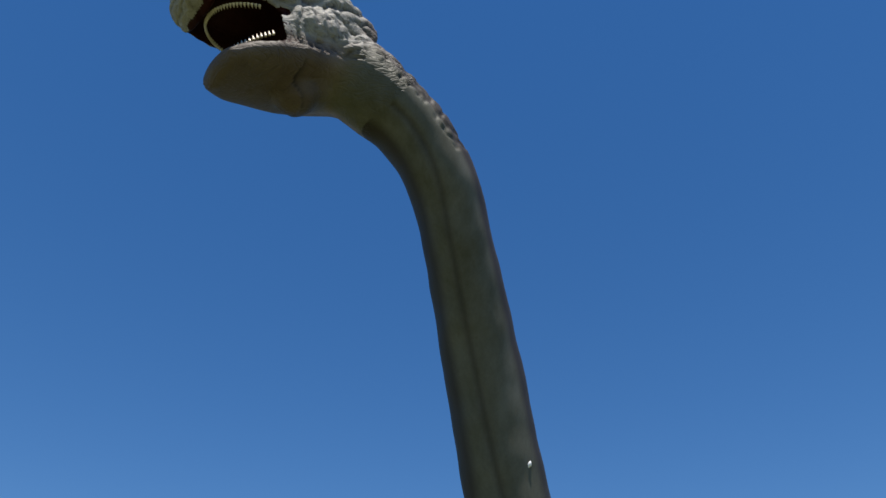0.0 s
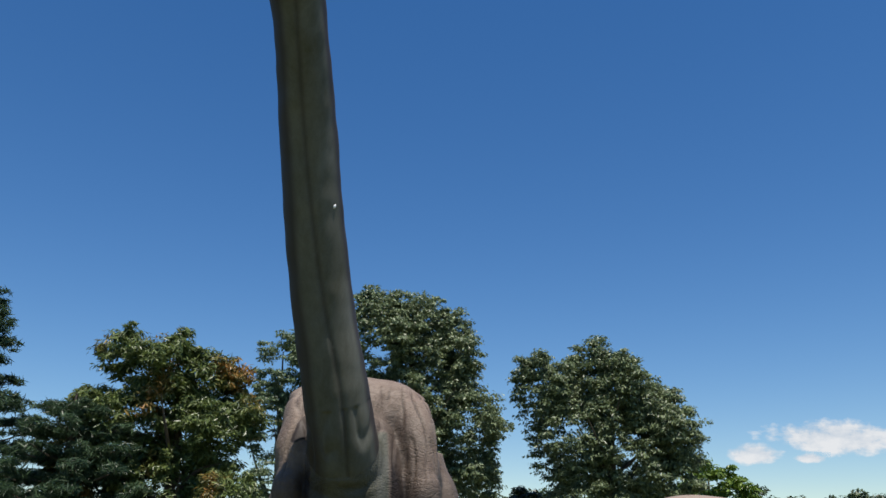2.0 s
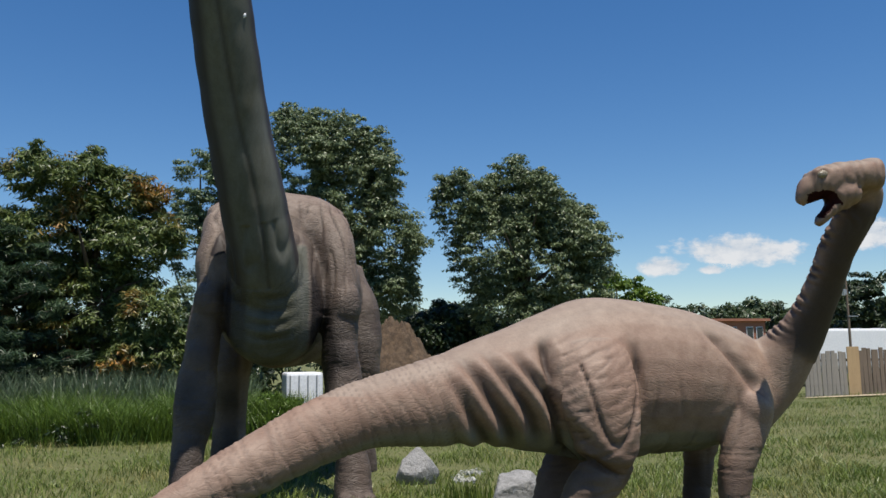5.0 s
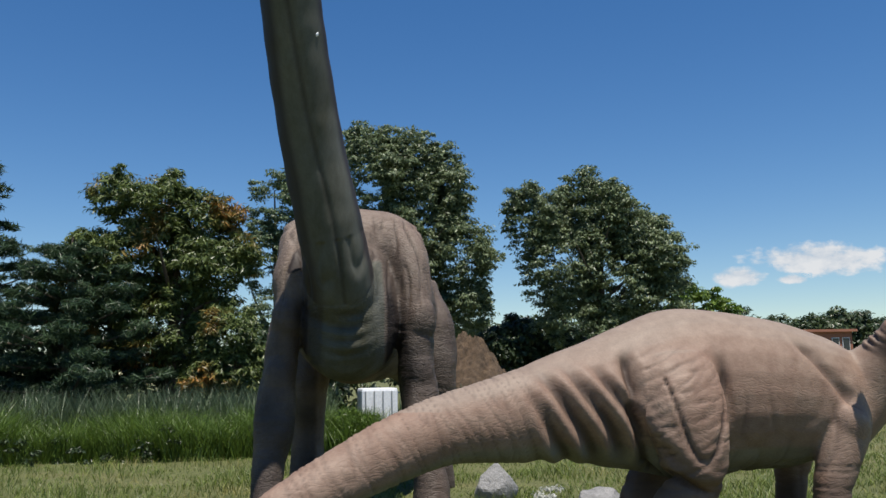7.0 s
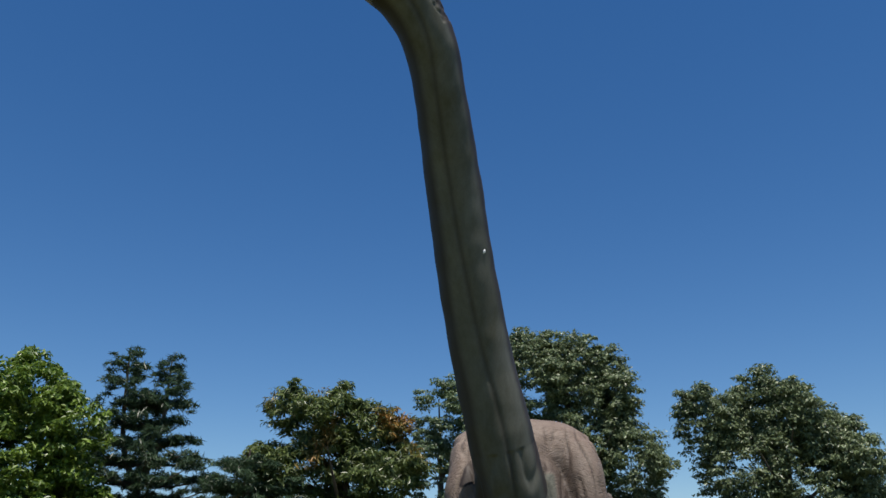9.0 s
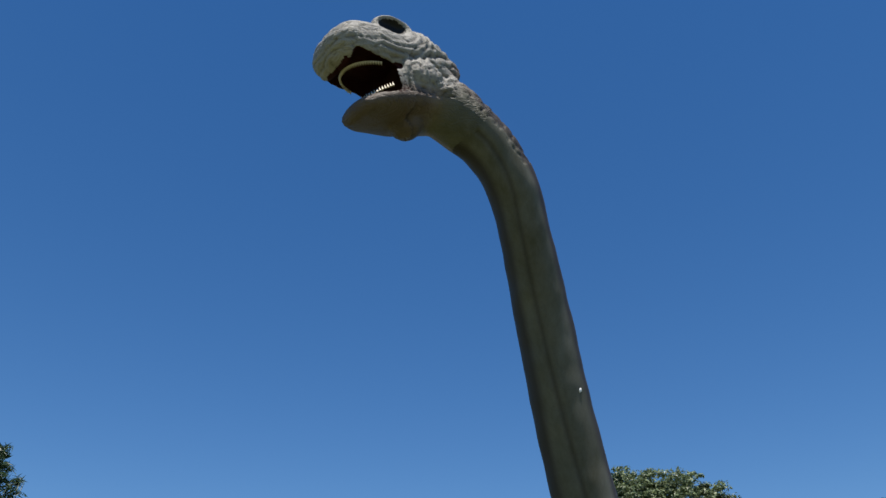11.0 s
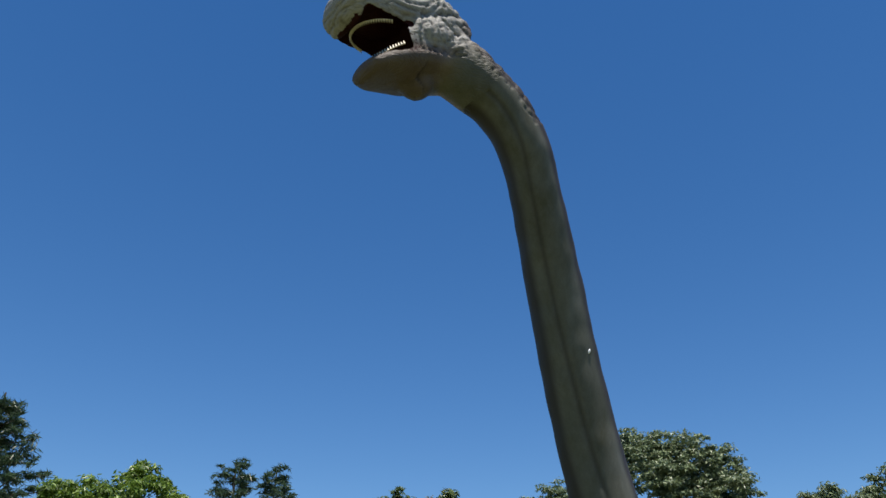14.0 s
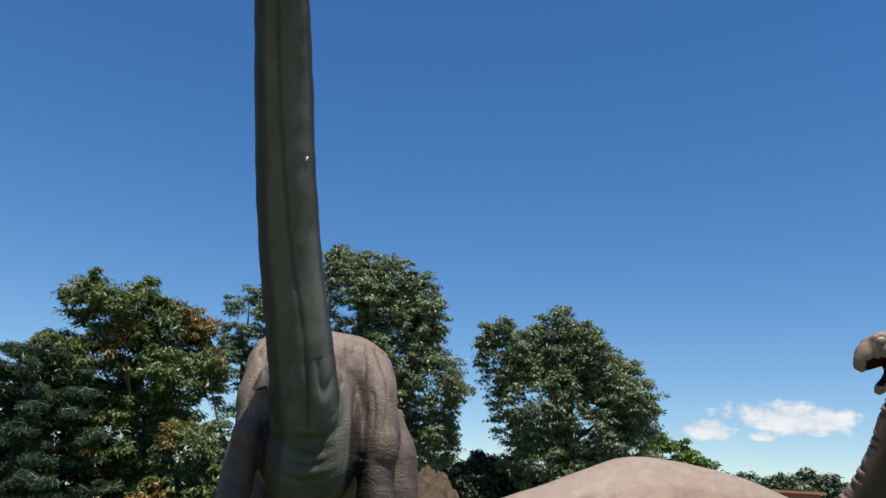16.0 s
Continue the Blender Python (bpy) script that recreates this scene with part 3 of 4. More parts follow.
def build_small():
    bm = bmesh.new()
    limb(bm, SMALL_TRUNK, (0, 1, 0), 6, 26)
    limb(bm, SMALL_NECK, (0, 1, 0), 7, 22)
    for s, y in ((-1, 7.2), (1, 7.2)):
        dx = 0.0 if s < 0 else 0.12
        # thigh, knee, shin, foot
        limb(bm, [(3.2 + dx, y + 0.36 * s, 1.62, 0.34, 0.2), (3.22 + dx, y + 0.52 * s, 1.3, 0.36, 0.22), (3.27 + dx, y + 0.55 * s, 0.95, 0.31, 0.21),
                  (3.24 + dx, y + 0.52 * s, 0.66, 0.235, 0.19), (3.08 + dx, y + 0.46 * s, 0.40, 0.20, 0.18), (3.02 + dx, y + 0.46 * s, 0.18, 0.19, 0.18), (3.05 + dx, y + 0.46 * s, 0.0, 0.23, 0.2)], (1, 0, 0), 6, 18)
        fx = -0.06 if s < 0 else 0.08
        limb(bm, [(4.78 + fx, y + 0.24 * s, 1.45, 0.25, 0.16), (4.8 + fx, y + 0.38 * s, 1.12, 0.25, 0.17), (4.70 + fx, y + 0.42 * s, 0.85, 0.21, 0.16),
                  (4.62 + fx, y + 0.42 * s, 0.6, 0.165, 0.15), (4.57 + fx, y + 0.42 * s, 0.3, 0.135, 0.14), (4.56 + fx, y + 0.42 * s, 0.12, 0.14, 0.15), (4.58 + fx, y + 0.42 * s, 0.0, 0.165, 0.18)], (1, 0, 0), 6, 18)
        for j in (-1, 0, 1):
            ball(bm, (4.70 + fx, y + 0.42 * s + 0.09 * j, 0.04), (0.06, 0.05, 0.05))
            ball(bm, (3.22 + dx, y + 0.46 * s + 0.1 * j, 0.05), (0.07, 0.06, 0.06))
    hd = small_head_frame()

    def at(f, u, l):
        return tuple(hd @ Vector((f, l, u)))
    lat = hd.to_3x3() @ Vector((0, 1, 0))
    limb(bm, [(*at(-0.30, -0.03, 0), 0.14, 0.14), (*at(-0.12, 0.0, 0), 0.15, 0.13), (*at(0.06, 0.02, 0), 0.155, 0.135), (*at(0.21, 0.01, 0), 0.15, 0.13),
              (*at(0.32, -0.035, 0), 0.115, 0.105), (*at(0.39, -0.085, 0), 0.075, 0.07), (*at(0.42, -0.12, 0), 0.045, 0.045)], lat, 6, 20, 2.3)
    limb(bm, [(*at(-0.05, -0.13, 0), 0.13, 0.10), (*at(0.10, -0.185, 0), 0.125, 0.08), (*at(0.22, -0.25, 0), 0.10, 0.052), (*at(0.30, -0.30, 0), 0.075, 0.042), (*at(0.345, -0.33, 0), 0.045, 0.032)], lat, 6, 16)
    ball(bm, (0.08, 0, -0.14), (0.13, 0.12, 0.10), hd)
    for l in (-1, 1):
        ball(bm, (0.22, 0.105 * l, 0.06), (0.09, 0.055, 0.085), hd)
        ball(bm, (0.06, 0.10 * l, -0.13), (0.11, 0.055, 0.09), hd)
    # elbow of the fore leg
    ball(bm, (4.74, 6.72, 1.10), (0.17, 0.12, 0.20))
    me, co, relax = fuse(bm, 0.0185, 4)
    n = normals(me, len(co))
    s, d, ang, _ = along(co, SMALL_NECK, (0, 1, 0))
    on_neck = (d < 0.45) & (s > 0.25) & (co[:, 0] > 5.0)
    wob = waves(co, 1.6, 2.2)
    # hanging folds at the root of the tail, thigh outline and leg rings
    u = co[:, 0] + 0.7 * (co[:, 2] - 1.3)
    root = ease(co[:, 0], 1.75, 2.2) * (1 - ease(u, 2.7, 2.95)) * (1 - ease(co[:, 2], 1.4, 1.7)) * ease(co[:, 2], 0.75, 1.0)
    disp = root * 0.045 * np.sin(u * 25 + wob * 2.5)
    tail = (1 - ease(co[:, 0], 1.6, 2.4))
    disp += tail * 0.007 * creases(np.c_[co[:, 0] + 0.5 * co[:, 2], co[:, 1], co[:, 2]], (14.0, 1.5, 2.0), 1.1, 0.11)
    near = co[:, 1] < 7.05
    # the thigh hangs like a long drop, with a hard fold in front and behind and a soft loop of skin inside
    z = co[:, 2]
    rear = np.interp(z, [0.6, 0.66, 0.8, 1.0, 1.21, 1.7, 1.9], [3.30, 3.18, 2.96, 2.85, 2.79, 2.76, 2.86])
    fore = np.interp(z, [0.6, 0.66, 0.8, 1.2, 1.75], [3.36, 3.42, 3.50, 3.53, 3.53])
    inside = np.minimum(np.minimum(co[:, 0] - rear, fore - co[:, 0]), (z - 0.62) * 0.8)
    thigh = near * ease(inside, 0.0, 0.10) * (1 - ease(z, 1.55, 1.85))
    disp += 0.05 * thigh
    disp -= near * 0.075 * np.exp(-((co[:, 0] - rear + 0.03) / 0.05) ** 2) * (1 - ease(z, 1.6, 1.78)) * ease(z, 0.5, 0.7)
    disp -= near * 0.05 * np.exp(-((co[:, 0] - fore - 0.03) / 0.04) ** 2) * (1 - ease(z, 1.45, 1.75)) * ease(z, 0.6, 0.75)
    loop = 0.86 + ((co[:, 0] - 3.24) / 0.21) ** 2 * 0.5
    disp -= thigh * 0.026 * np.exp(-((z - loop) / (0.035 + 0.12 * np.abs(co[:, 0] - 3.24))) ** 2) * (z < 1.5)
    diag = np.c_[co[:, 0] + 0.35 * z, co[:, 1], z - 0.45 * co[:, 0]]
    disp += thigh * (0.008 * creases(diag, (2.2, 1.5, 11.0), 5.0, 0.12) + 0.005 * creases(diag, (4.0, 3.0, 19.0), 8.0, 0.15))
    legs = 1 - ease(co[:, 2], 0.7, 0.85)
    disp += legs * 0.010 * creases(co, (2.0, 2.0, 12.0), 3.0, 0.14)
    flank = ease(co[:, 0], 3.55, 3.75) * (1 - ease(co[:, 0], 4.6, 4.9))
    disp += flank * 0.010 * creases(co, (4.0, 2.0, 1.4), 6.6, 0.12) * (1 - ease(co[:, 2], 1.1, 1.5))
    # shoulder blade hollow
    disp -= near * 0.055 * np.exp(-((co[:, 0] - 4.50 - 0.8 * (1.6 - co[:, 2])) / 0.08) ** 2) * ease(co[:, 2], 1.1, 1.3) * (1 - ease(co[:, 2], 1.7, 1.85))
    disp += 0.018 * waves(co, 2.2, 4.4) * ~on_neck * (1 - 0.6 * thigh)
    # scutes down the back of the neck
    ridge = np.exp(-((np.abs(np.angle(np.exp(1j * (ang - small_ridge_angle())))) * d) / 0.07) ** 2) * on_neck
    disp += ridge * (0.012 + 0.016 * np.sin(s * 175))
    disp += on_neck * 0.006 * waves(co, 8.0, 2.0)
    loc = (np.c_[co, np.ones(len(co))] @ np.array(hd.inverted()).T)[:, :3]
    headpart = (loc[:, 0] > -0.3) & (np.abs(loc[:, 1]) < 0.3) & (np.abs(loc[:, 2]) < 0.45) & (co[:, 2] > 2.4)
    disp += headpart * 0.004 * np.sin(loc[:, 0] * 70 + waves(loc, 7.0, 1.0) * 6)
    co = co + n * disp[:, None]
    for l in (-1, 1):
        r = np.linalg.norm((loc - np.array((0.23, 0.155 * l, 0.065))) / (0.055, 0.05, 0.042), axis=1)
        co = co - n * (0.03 * np.exp(-r ** 2) * headpart)[:, None]
    me.vertices.foreach_set("co", co.ravel())
    ts, td, ta, _ = along(co, SMALL_TRUNK, (0, 1, 0))
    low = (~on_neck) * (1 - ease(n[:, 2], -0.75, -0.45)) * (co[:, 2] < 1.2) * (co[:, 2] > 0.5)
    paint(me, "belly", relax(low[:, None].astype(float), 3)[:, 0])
    # folds darkened in the colour, as shade would fill them
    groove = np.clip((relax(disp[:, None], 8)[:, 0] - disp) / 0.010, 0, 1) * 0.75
    # shade on the legs and the neck's flank, put into the colour
    shade_tint = (1 - ease(co[:, 2] + 0.25 * wob, 0.6, 0.95)) * (co[:, 0] > 2.2) * (0.5 + 0.4 * waves(co, 3.0, 8.8))
    shade_tint += 0.92 * on_neck * ease(s, 0.2, 0.3) * (1 - ease(s, 0.8, 0.9)) * (1 - ridge)
    paint(me, "edge", np.maximum(groove, relax(shade_tint[:, None], 5)[:, 0]))
    # skin facing up is paler: light from above put into the colour
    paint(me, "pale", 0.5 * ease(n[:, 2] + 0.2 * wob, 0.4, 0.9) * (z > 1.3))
    paint(me, "smooth", on_neck * 0.6 + ease(co[:, 2], 1.35, 1.75) * 0.85 * ~on_neck)
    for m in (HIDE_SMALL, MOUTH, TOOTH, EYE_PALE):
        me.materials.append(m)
    cen = np.empty(len(me.polygons) * 3)
    me.polygons.foreach_get("center", cen)
    cen = cen.reshape(-1, 3)
    nr = np.empty(len(me.polygons) * 3)
    me.polygons.foreach_get("normal", nr)
    nr = nr.reshape(-1, 3) @ np.array(hd.to_3x3())
    lc = (np.c_[cen, np.ones(len(cen))] @ np.array(hd.inverted()).T)[:, :3]
    idx = np.zeros(len(cen), int)
    nr /= np.linalg.norm(nr, axis=1)[:, None]
    f, l, u = lc[:, 0], np.abs(lc[:, 1]), lc[:, 2]
    gape = (nr[:, 2] < -0.2) & (u > -0.20) & (u < -0.06) & (f > 0.12) & (f < 0.38) & (l < 0.115 - 0.2 * np.clip(f - 0.26, 0, 1))
    gape |= (nr[:, 2] > 0.1) & (u < -0.09) & (u > -0.29) & (f > 0.12) & (f < 0.32) & (l < 0.10 - 0.2 * np.clip(f - 0.2, 0, 1))
    gape |= (nr[:, 0] > 0.2) & (u < -0.07) & (u > -0.22) & (f > 0.08) & (f < 0.28) & (l < 0.115)
    idx[gape & (cen[:, 2] > 2.4)] = 1
    me.polygons.foreach_set("material_index", idx)
    tb = bmesh.new()
    tb.from_mesh(me)
    for l in (-1, 1):
        add_eye(tb, hd, (0.232, 0.136 * l, 0.067), (0.044, 0.026, 0.034), 3)
    tb.to_mesh(me)
    tb.free()
    me.polygons.foreach_set("use_smooth", [True] * len(me.polygons))
    me.name = "small_sauropod_statue"
    return new("small_sauropod_statue", me)


def small_head_frame():
    return Matrix.Translation((5.25, 6.0, 3.06)) @ Euler((0, radians(13), radians(166))).to_matrix().to_4x4()


def small_ridge_angle():
    return math.pi / 2


small = build_small()
tagged(small, "smaller long-necked dinosaur statue, pinkish-brown hide, standing in grass", "dinosaur statue")


# ---- trees ----
def leaf_cloud(rng, lobes, count, size, tuft=0.0, narrow=0.42, needles=False):
    """Leaves gathered in domed tufts that fill the shells of uneven lobes (x, y, z, rx, ry, rz)."""
    tuft = tuft or size * 3.6
    vol = np.array([q[3] * q[4] * q[5] for q in lobes]) ** 0.67
    per = (vol / vol.sum() * count).astype(int)
    out = []
    for (x, y, z, rx, ry, rz), n in zip(lobes, per):
        m = max(4, n // 60)
        d = rng.normal(size=(m, 3))
        d /= np.linalg.norm(d, axis=1)[:, None]
        centre = d * (rng.uniform(0.35, 1.0, m) ** 0.5)[:, None] * (rx, ry, rz) + (x, y, z)
        radius = np.minimum(tuft * rng.uniform(0.55, 1.25, m), 0.75 * min(rx, ry))
        pick = rng.integers(0, m, n)
        d = rng.normal(size=(n, 3))
        d[:, 2] = np.abs(d[:, 2]) - 0.45
        d /= np.linalg.norm(d, axis=1)[:, None]
        r = radius[pick][:, None]
        p = centre[pick] + d * r * (1, 1, 0.62) * rng.uniform(0.3, 1.05, (n, 1))
        nrm = d * 0.8 + rng.normal(size=(n, 3)) * 0.5 + (0, 0, 0.55)
        way = d * (1.0, 1.0, 0.6) + rng.normal(size=(n, 3)) * (0.3 if needles else 0.45) + (0, 0, 0.35 if needles else -0.35)
        nrm /= np.linalg.norm(nrm, axis=1)[:, None]
        a = way - nrm * (way * nrm).sum(1)[:, None]
        a /= np.linalg.norm(a, axis=1)[:, None] + 1e-9
        b = np.cross(nrm, a)
        sz = rng.uniform(0.55, 1.35, n)[:, None] * size
        out.append(np.stack([p - a * sz, p - b * sz * narrow + nrm * sz * 0.1, p + a * sz, p + b * sz * narrow + nrm * sz * 0.1], 1).reshape(-1, 3))
    v = np.vstack(out)
    return v, np.arange(len(v)).reshape(-1, 4).tolist()


def trunk_bm(rng, x, y, height, r, limbs, spread):
    bm = bmesh.new()
    lean = rng.uniform(-0.15, 0.15, 2)
    rows = [(x, y, -0.2, r * 1.4, r * 1.4), (x + lean[0], y + lean[1], height * 0.3, r, r), (x + lean[0] * 2, y + lean[1] * 2, height * 0.65, r * 0.6, r * 0.6), (x + lean[0] * 3, y, height, r * 0.15, r * 0.15)]
    limb(bm, rows, (1, 0, 0), 4, 10)
    for k in range(limbs):
        a = k * 2.4 + rng.uniform(-0.4, 0.4)
        z0 = height * rng.uniform(0.25, 0.7)
        reach = spread * rng.uniform(0.55, 0.95)
        q = r * 0.4
        x0, y0 = x + lean[0] * 1.5, y + lean[1] * 1.5
        limb(bm, [(x0, y0, z0, q, q), (x0 + math.cos(a) * reach * 0.5, y0 + math.sin(a) * reach * 0.5, z0 + height * 0.12, q * 0.6, q * 0.6),
                  (x0 + math.cos(a) * reach, y0 + math.sin(a) * reach, z0 + height * rng.uniform(0.15, 0.3), q * 0.12, q * 0.12)], (0.3, 0.2, 1), 4, 7)
    return bm


def tree(name, label, seed, x, y, height, r, lobes, leaf_mat, count, size, limbs=8, spread=3.0, category="tree", tuft=0.0, narrow=0.42):
    rng = np.random.default_rng(seed)
    root = new(name)
    tagged(root, label, category)
    part("trunk", trunk_bm(rng, x, y, height, r, limbs, spread), BARK, root)
    v, f = leaf_cloud(rng, lobes, count, size, tuft, narrow)
    mesh_ob("crown", v, f, leaf_mat, False, root)
    return root


def pine(label, seed, x, y, top, reach, count, size, tops=()):
    """A pine: whorls of boughs that rise at their ends and carry flat plumes of needles."""
    rng = np.random.default_rng(seed)
    root = new("pine_tree")
    tagged(root, label, "tree")
    bm = bmesh.new()
    limb(bm, [(x, y, -0.2, 0.26, 0.26), (x, y, top * 0.5, 0.16, 0.16), (x, y, top, 0.03, 0.03)], (1, 0, 0), 4, 10)
    for tx, tz in tops:
        limb(bm, [(x, y, top * 0.6, 0.12, 0.12), (x + (tx - x) * 0.8, y, top * 0.8, 0.09, 0.09), (tx, y, tz - 0.2, 0.02, 0.02)], (0, 1, 0), 4, 8)
    lobes = []
    z = 0.8
    while z < top - 0.25:
        length = reach * (1 - z / top) ** 0.7 + 0.3
        for j in range(7):
            a = z * 2.9 + j * 0.898 + rng.uniform(-0.25, 0.25)
            k = length * rng.uniform(0.72, 1.12)
            ex, ey = math.cos(a), math.sin(a)
            limb(bm, [(x, y, z, 0.045, 0.045), (x + ex * k * 0.5, y + ey * k * 0.5, z + 0.02, 0.03, 0.03), (x + ex * k, y + ey * k, z + 0.16 * k, 0.01, 0.01)], (0, 0, 1), 3, 6)
            for u in (0.35, 0.6, 0.82, 1.0):
                lobes.append((x + ex * k * u, y + ey * k * u, z + 0.15 * k * u * u + rng.uniform(-0.05, 0.08), 0.16 + 0.12 * k, 0.16 + 0.12 * k, 0.13))
        z += 0.62
    for tx, tz in tops:
        for q in range(6):
            w = 0.16 + 0.12 * q
            for j in range(1 if q == 0 else 4):
                a = q + j * 1.57 + rng.uniform(-0.4, 0.4)
                lobes.append((tx + math.cos(a) * w * 1.1, y + math.sin(a) * w * 1.1, tz - 0.15 - 0.33 * q + rng.uniform(-0.1, 0.1), 0.26, 0.26, 0.2))
    part("trunk", bm, BARK, root)
    v, f = leaf_cloud(rng, lobes, count, size, 0.26, 0.13, True)
    mesh_ob("crown", v, f, LEAF_PINE, False, root)
    return root


def lobes_in(rng, rows, extra, jitter):
    """Main lobes, each with smaller ones budding from its rim."""
    out = list(rows)
    for (x, y, z, rx, ry, rz) in rows:
        for _ in range(extra):
            a, b = rng.uniform(0, 2 * math.pi), rng.uniform(-0.3, 1.2)
            k = rng.uniform(0.22, 0.42)
            out.append((x + math.cos(a) * math.cos(b) * rx * jitter, y + math.sin(a) * math.cos(b) * ry * jitter, z + math.sin(b) * rz * jitter, rx * k, ry * k, rz * k))
    return out


def build_trees():
    g = np.random.default_rng(4)
    # poplars behind the large statue
    tree("poplar_tree", "tall broad grey-green poplar with glossy fluttering leaves", 11, 5.2, 38, 12.0, 0.28,
         lobes_in(g, [(3.6, 38, 10.6, 1.5, 1.6, 2.3), (5.3, 38, 11.0, 1.3, 1.5, 2.2), (6.6, 38.5, 9.6, 1.6, 1.7, 2.6), (7.6, 38, 6.8, 1.6, 1.8, 2.2), (4.6, 38, 7.0, 2.2, 1.8, 2.6), (7.9, 38, 4.6, 1.2, 1.4, 1.3), (4.2, 38, 4.4, 2.4, 1.6, 1.6)], 6, 0.95),
         LEAF_POPLAR, 125000, 0.088, 10, 3.0, tuft=0.42)
    tree("poplar_tree", "pale grey-green young tree with thin leaves beside a poplar", 12, -0.6, 37, 9.8, 0.16,
         lobes_in(g, [(-0.7, 37, 9.0, 1.1, 1.1, 1.6), (-1.3, 37, 6.8, 0.9, 1.0, 1.8), (0.6, 37, 6.6, 1.5, 1.2, 2.2), (-0.4, 37, 4.0, 1.5, 1.2, 1.8)], 6, 0.95),
         LEAF_PALE, 34000, 0.075, 7, 1.6, tuft=0.36)
    tree("poplar_tree", "rounded grey-green poplar with a low spreading crown", 13, 14.2, 38, 10.0, 0.26,
         lobes_in(g, [(11.0, 38, 8.6, 1.3, 1.3, 1.7), (13.7, 38, 9.3, 1.5, 1.6, 1.6), (15.2, 38, 8.8, 1.6, 1.6, 1.8), (17.2, 38, 7.0, 1.7, 1.6, 1.8), (12.4, 38, 6.4, 2.0, 1.8, 2.2), (15.2, 38, 6.0, 2.4, 2.0, 2.6), (13.2, 38, 4.0, 1.9, 1.6, 1.5), (17.0, 38, 4.8, 1.6, 1.5, 1.4)], 6, 0.95),
         LEAF_POPLAR, 125000, 0.088, 10, 3.4, tuft=0.42)
    # broad tree with rusting leaf tips
    tree("rusting_tree", "dense green tree with orange-brown patches of turning leaves", 14, -3.6, 26, 6.6, 0.2,
         lobes_in(g, [(-4.0, 26, 6.6, 1.1, 1.2, 1.1), (-2.9, 26, 6.3, 1.1, 1.1, 1.0), (-4.6, 26, 5.0, 1.3, 1.3, 1.3), (-2.6, 26, 4.7, 1.3, 1.3, 1.3), (-1.5, 26, 5.3, 0.6, 0.7, 0.7), (-3.6, 26, 3.2, 1.7, 1.2, 1.4), (-5.2, 26, 3.0, 1.1, 1.0, 1.2), (-5.7, 26, 5.3, 0.8, 0.8, 0.7), (-5.3, 26, 7.1, 0.6, 0.7, 0.8), (-6.1, 26, 4.0, 0.8, 0.8, 0.9)], 6, 0.95),
         LEAF_RUST, 76000, 0.10, 9, 2.0, tuft=0.38, narrow=0.27)
    tree("rusting_shrub", "low green shrub tree with orange-tipped leaf sprays", 15, -1.7, 24, 2.6, 0.09,
         lobes_in(g, [(-1.7, 24, 2.8, 0.75, 0.7, 0.7), (-1.5, 24, 1.7, 0.85, 0.7, 0.7), (-2.2, 24, 1.5, 0.7, 0.6, 0.6)], 6, 0.95),
         LEAF_RUST, 15000, 0.09, 6, 0.8, tuft=0.3, narrow=0.27)
    # pines
    pine("dark blue-green pine with tiered needled boughs and two tops", 16, -10.4, 28, 8.2, 4.3, 60000, 0.15, ((-11.25, 9.75), (-9.75, 9.4)))
    pine("low dark pine with drooping layered boughs", 17, -6.1, 25, 5.7, 3.3, 46000, 0.13)
    pine("tall dark green conifer at the edge of the trees", 23, -20.7, 28, 12.6, 4.4, 44000, 0.18)
    # bright broadleaf
    tree("maple_tree", "bright yellow-green broadleaf tree in full sun", 18, -13.2, 24, 7.4, 0.22,
         lobes_in(g, [(-12.5, 24, 7.3, 1.2, 1.2, 1.1), (-14.2, 24, 6.9, 1.5, 1.4, 1.2), (-11.0, 24, 6.0, 1.1, 1.1, 1.2), (-12.8, 24, 5.2, 1.9, 1.5, 1.5), (-11.2, 24, 4.0, 1.2, 1.2, 1.3), (-14.8, 24, 4.6, 1.6, 1.4, 1.6), (-12.8, 24, 2.6, 2.2, 1.4, 1.4)], 6, 0.95),
         LEAF_BRIGHT, 80000, 0.085, 10, 2.6, tuft=0.36)
    # darker growth behind and between
    tree("elder_bush", "dark green elder thicket behind the clearing", 19, 11.0, 40, 3.4, 0.12,
         lobes_in(g, [(10.6, 40, 2.9, 1.7, 1.2, 1.3), (12.6, 40, 2.3, 1.7, 1.2, 1.2), (14.5, 40, 2.0, 1.7, 1.2, 1.1), (9.4, 39, 1.8, 1.2, 1.0, 1.3), (17.0, 40, 1.8, 1.7, 1.0, 1.1)], 5, 0.95),
         LEAF_DARK, 24000, 0.13, 6, 1.8, "bush")
    tree("small_tree", "small rounded green tree beyond the poplars", 20, 27.6, 55, 7.0, 0.16,
         lobes_in(g, [(27.4, 55, 6.4, 1.7, 1.3, 1.4), (29.0, 55, 5.2, 1.5, 1.3, 1.3), (26.6, 55, 4.4, 1.9, 1.3, 1.6), (28.4, 55, 3.0, 2.2, 1.2, 1.6)], 5, 0.95),
         LEAF_BRIGHT, 8000, 0.2, 6, 1.8)
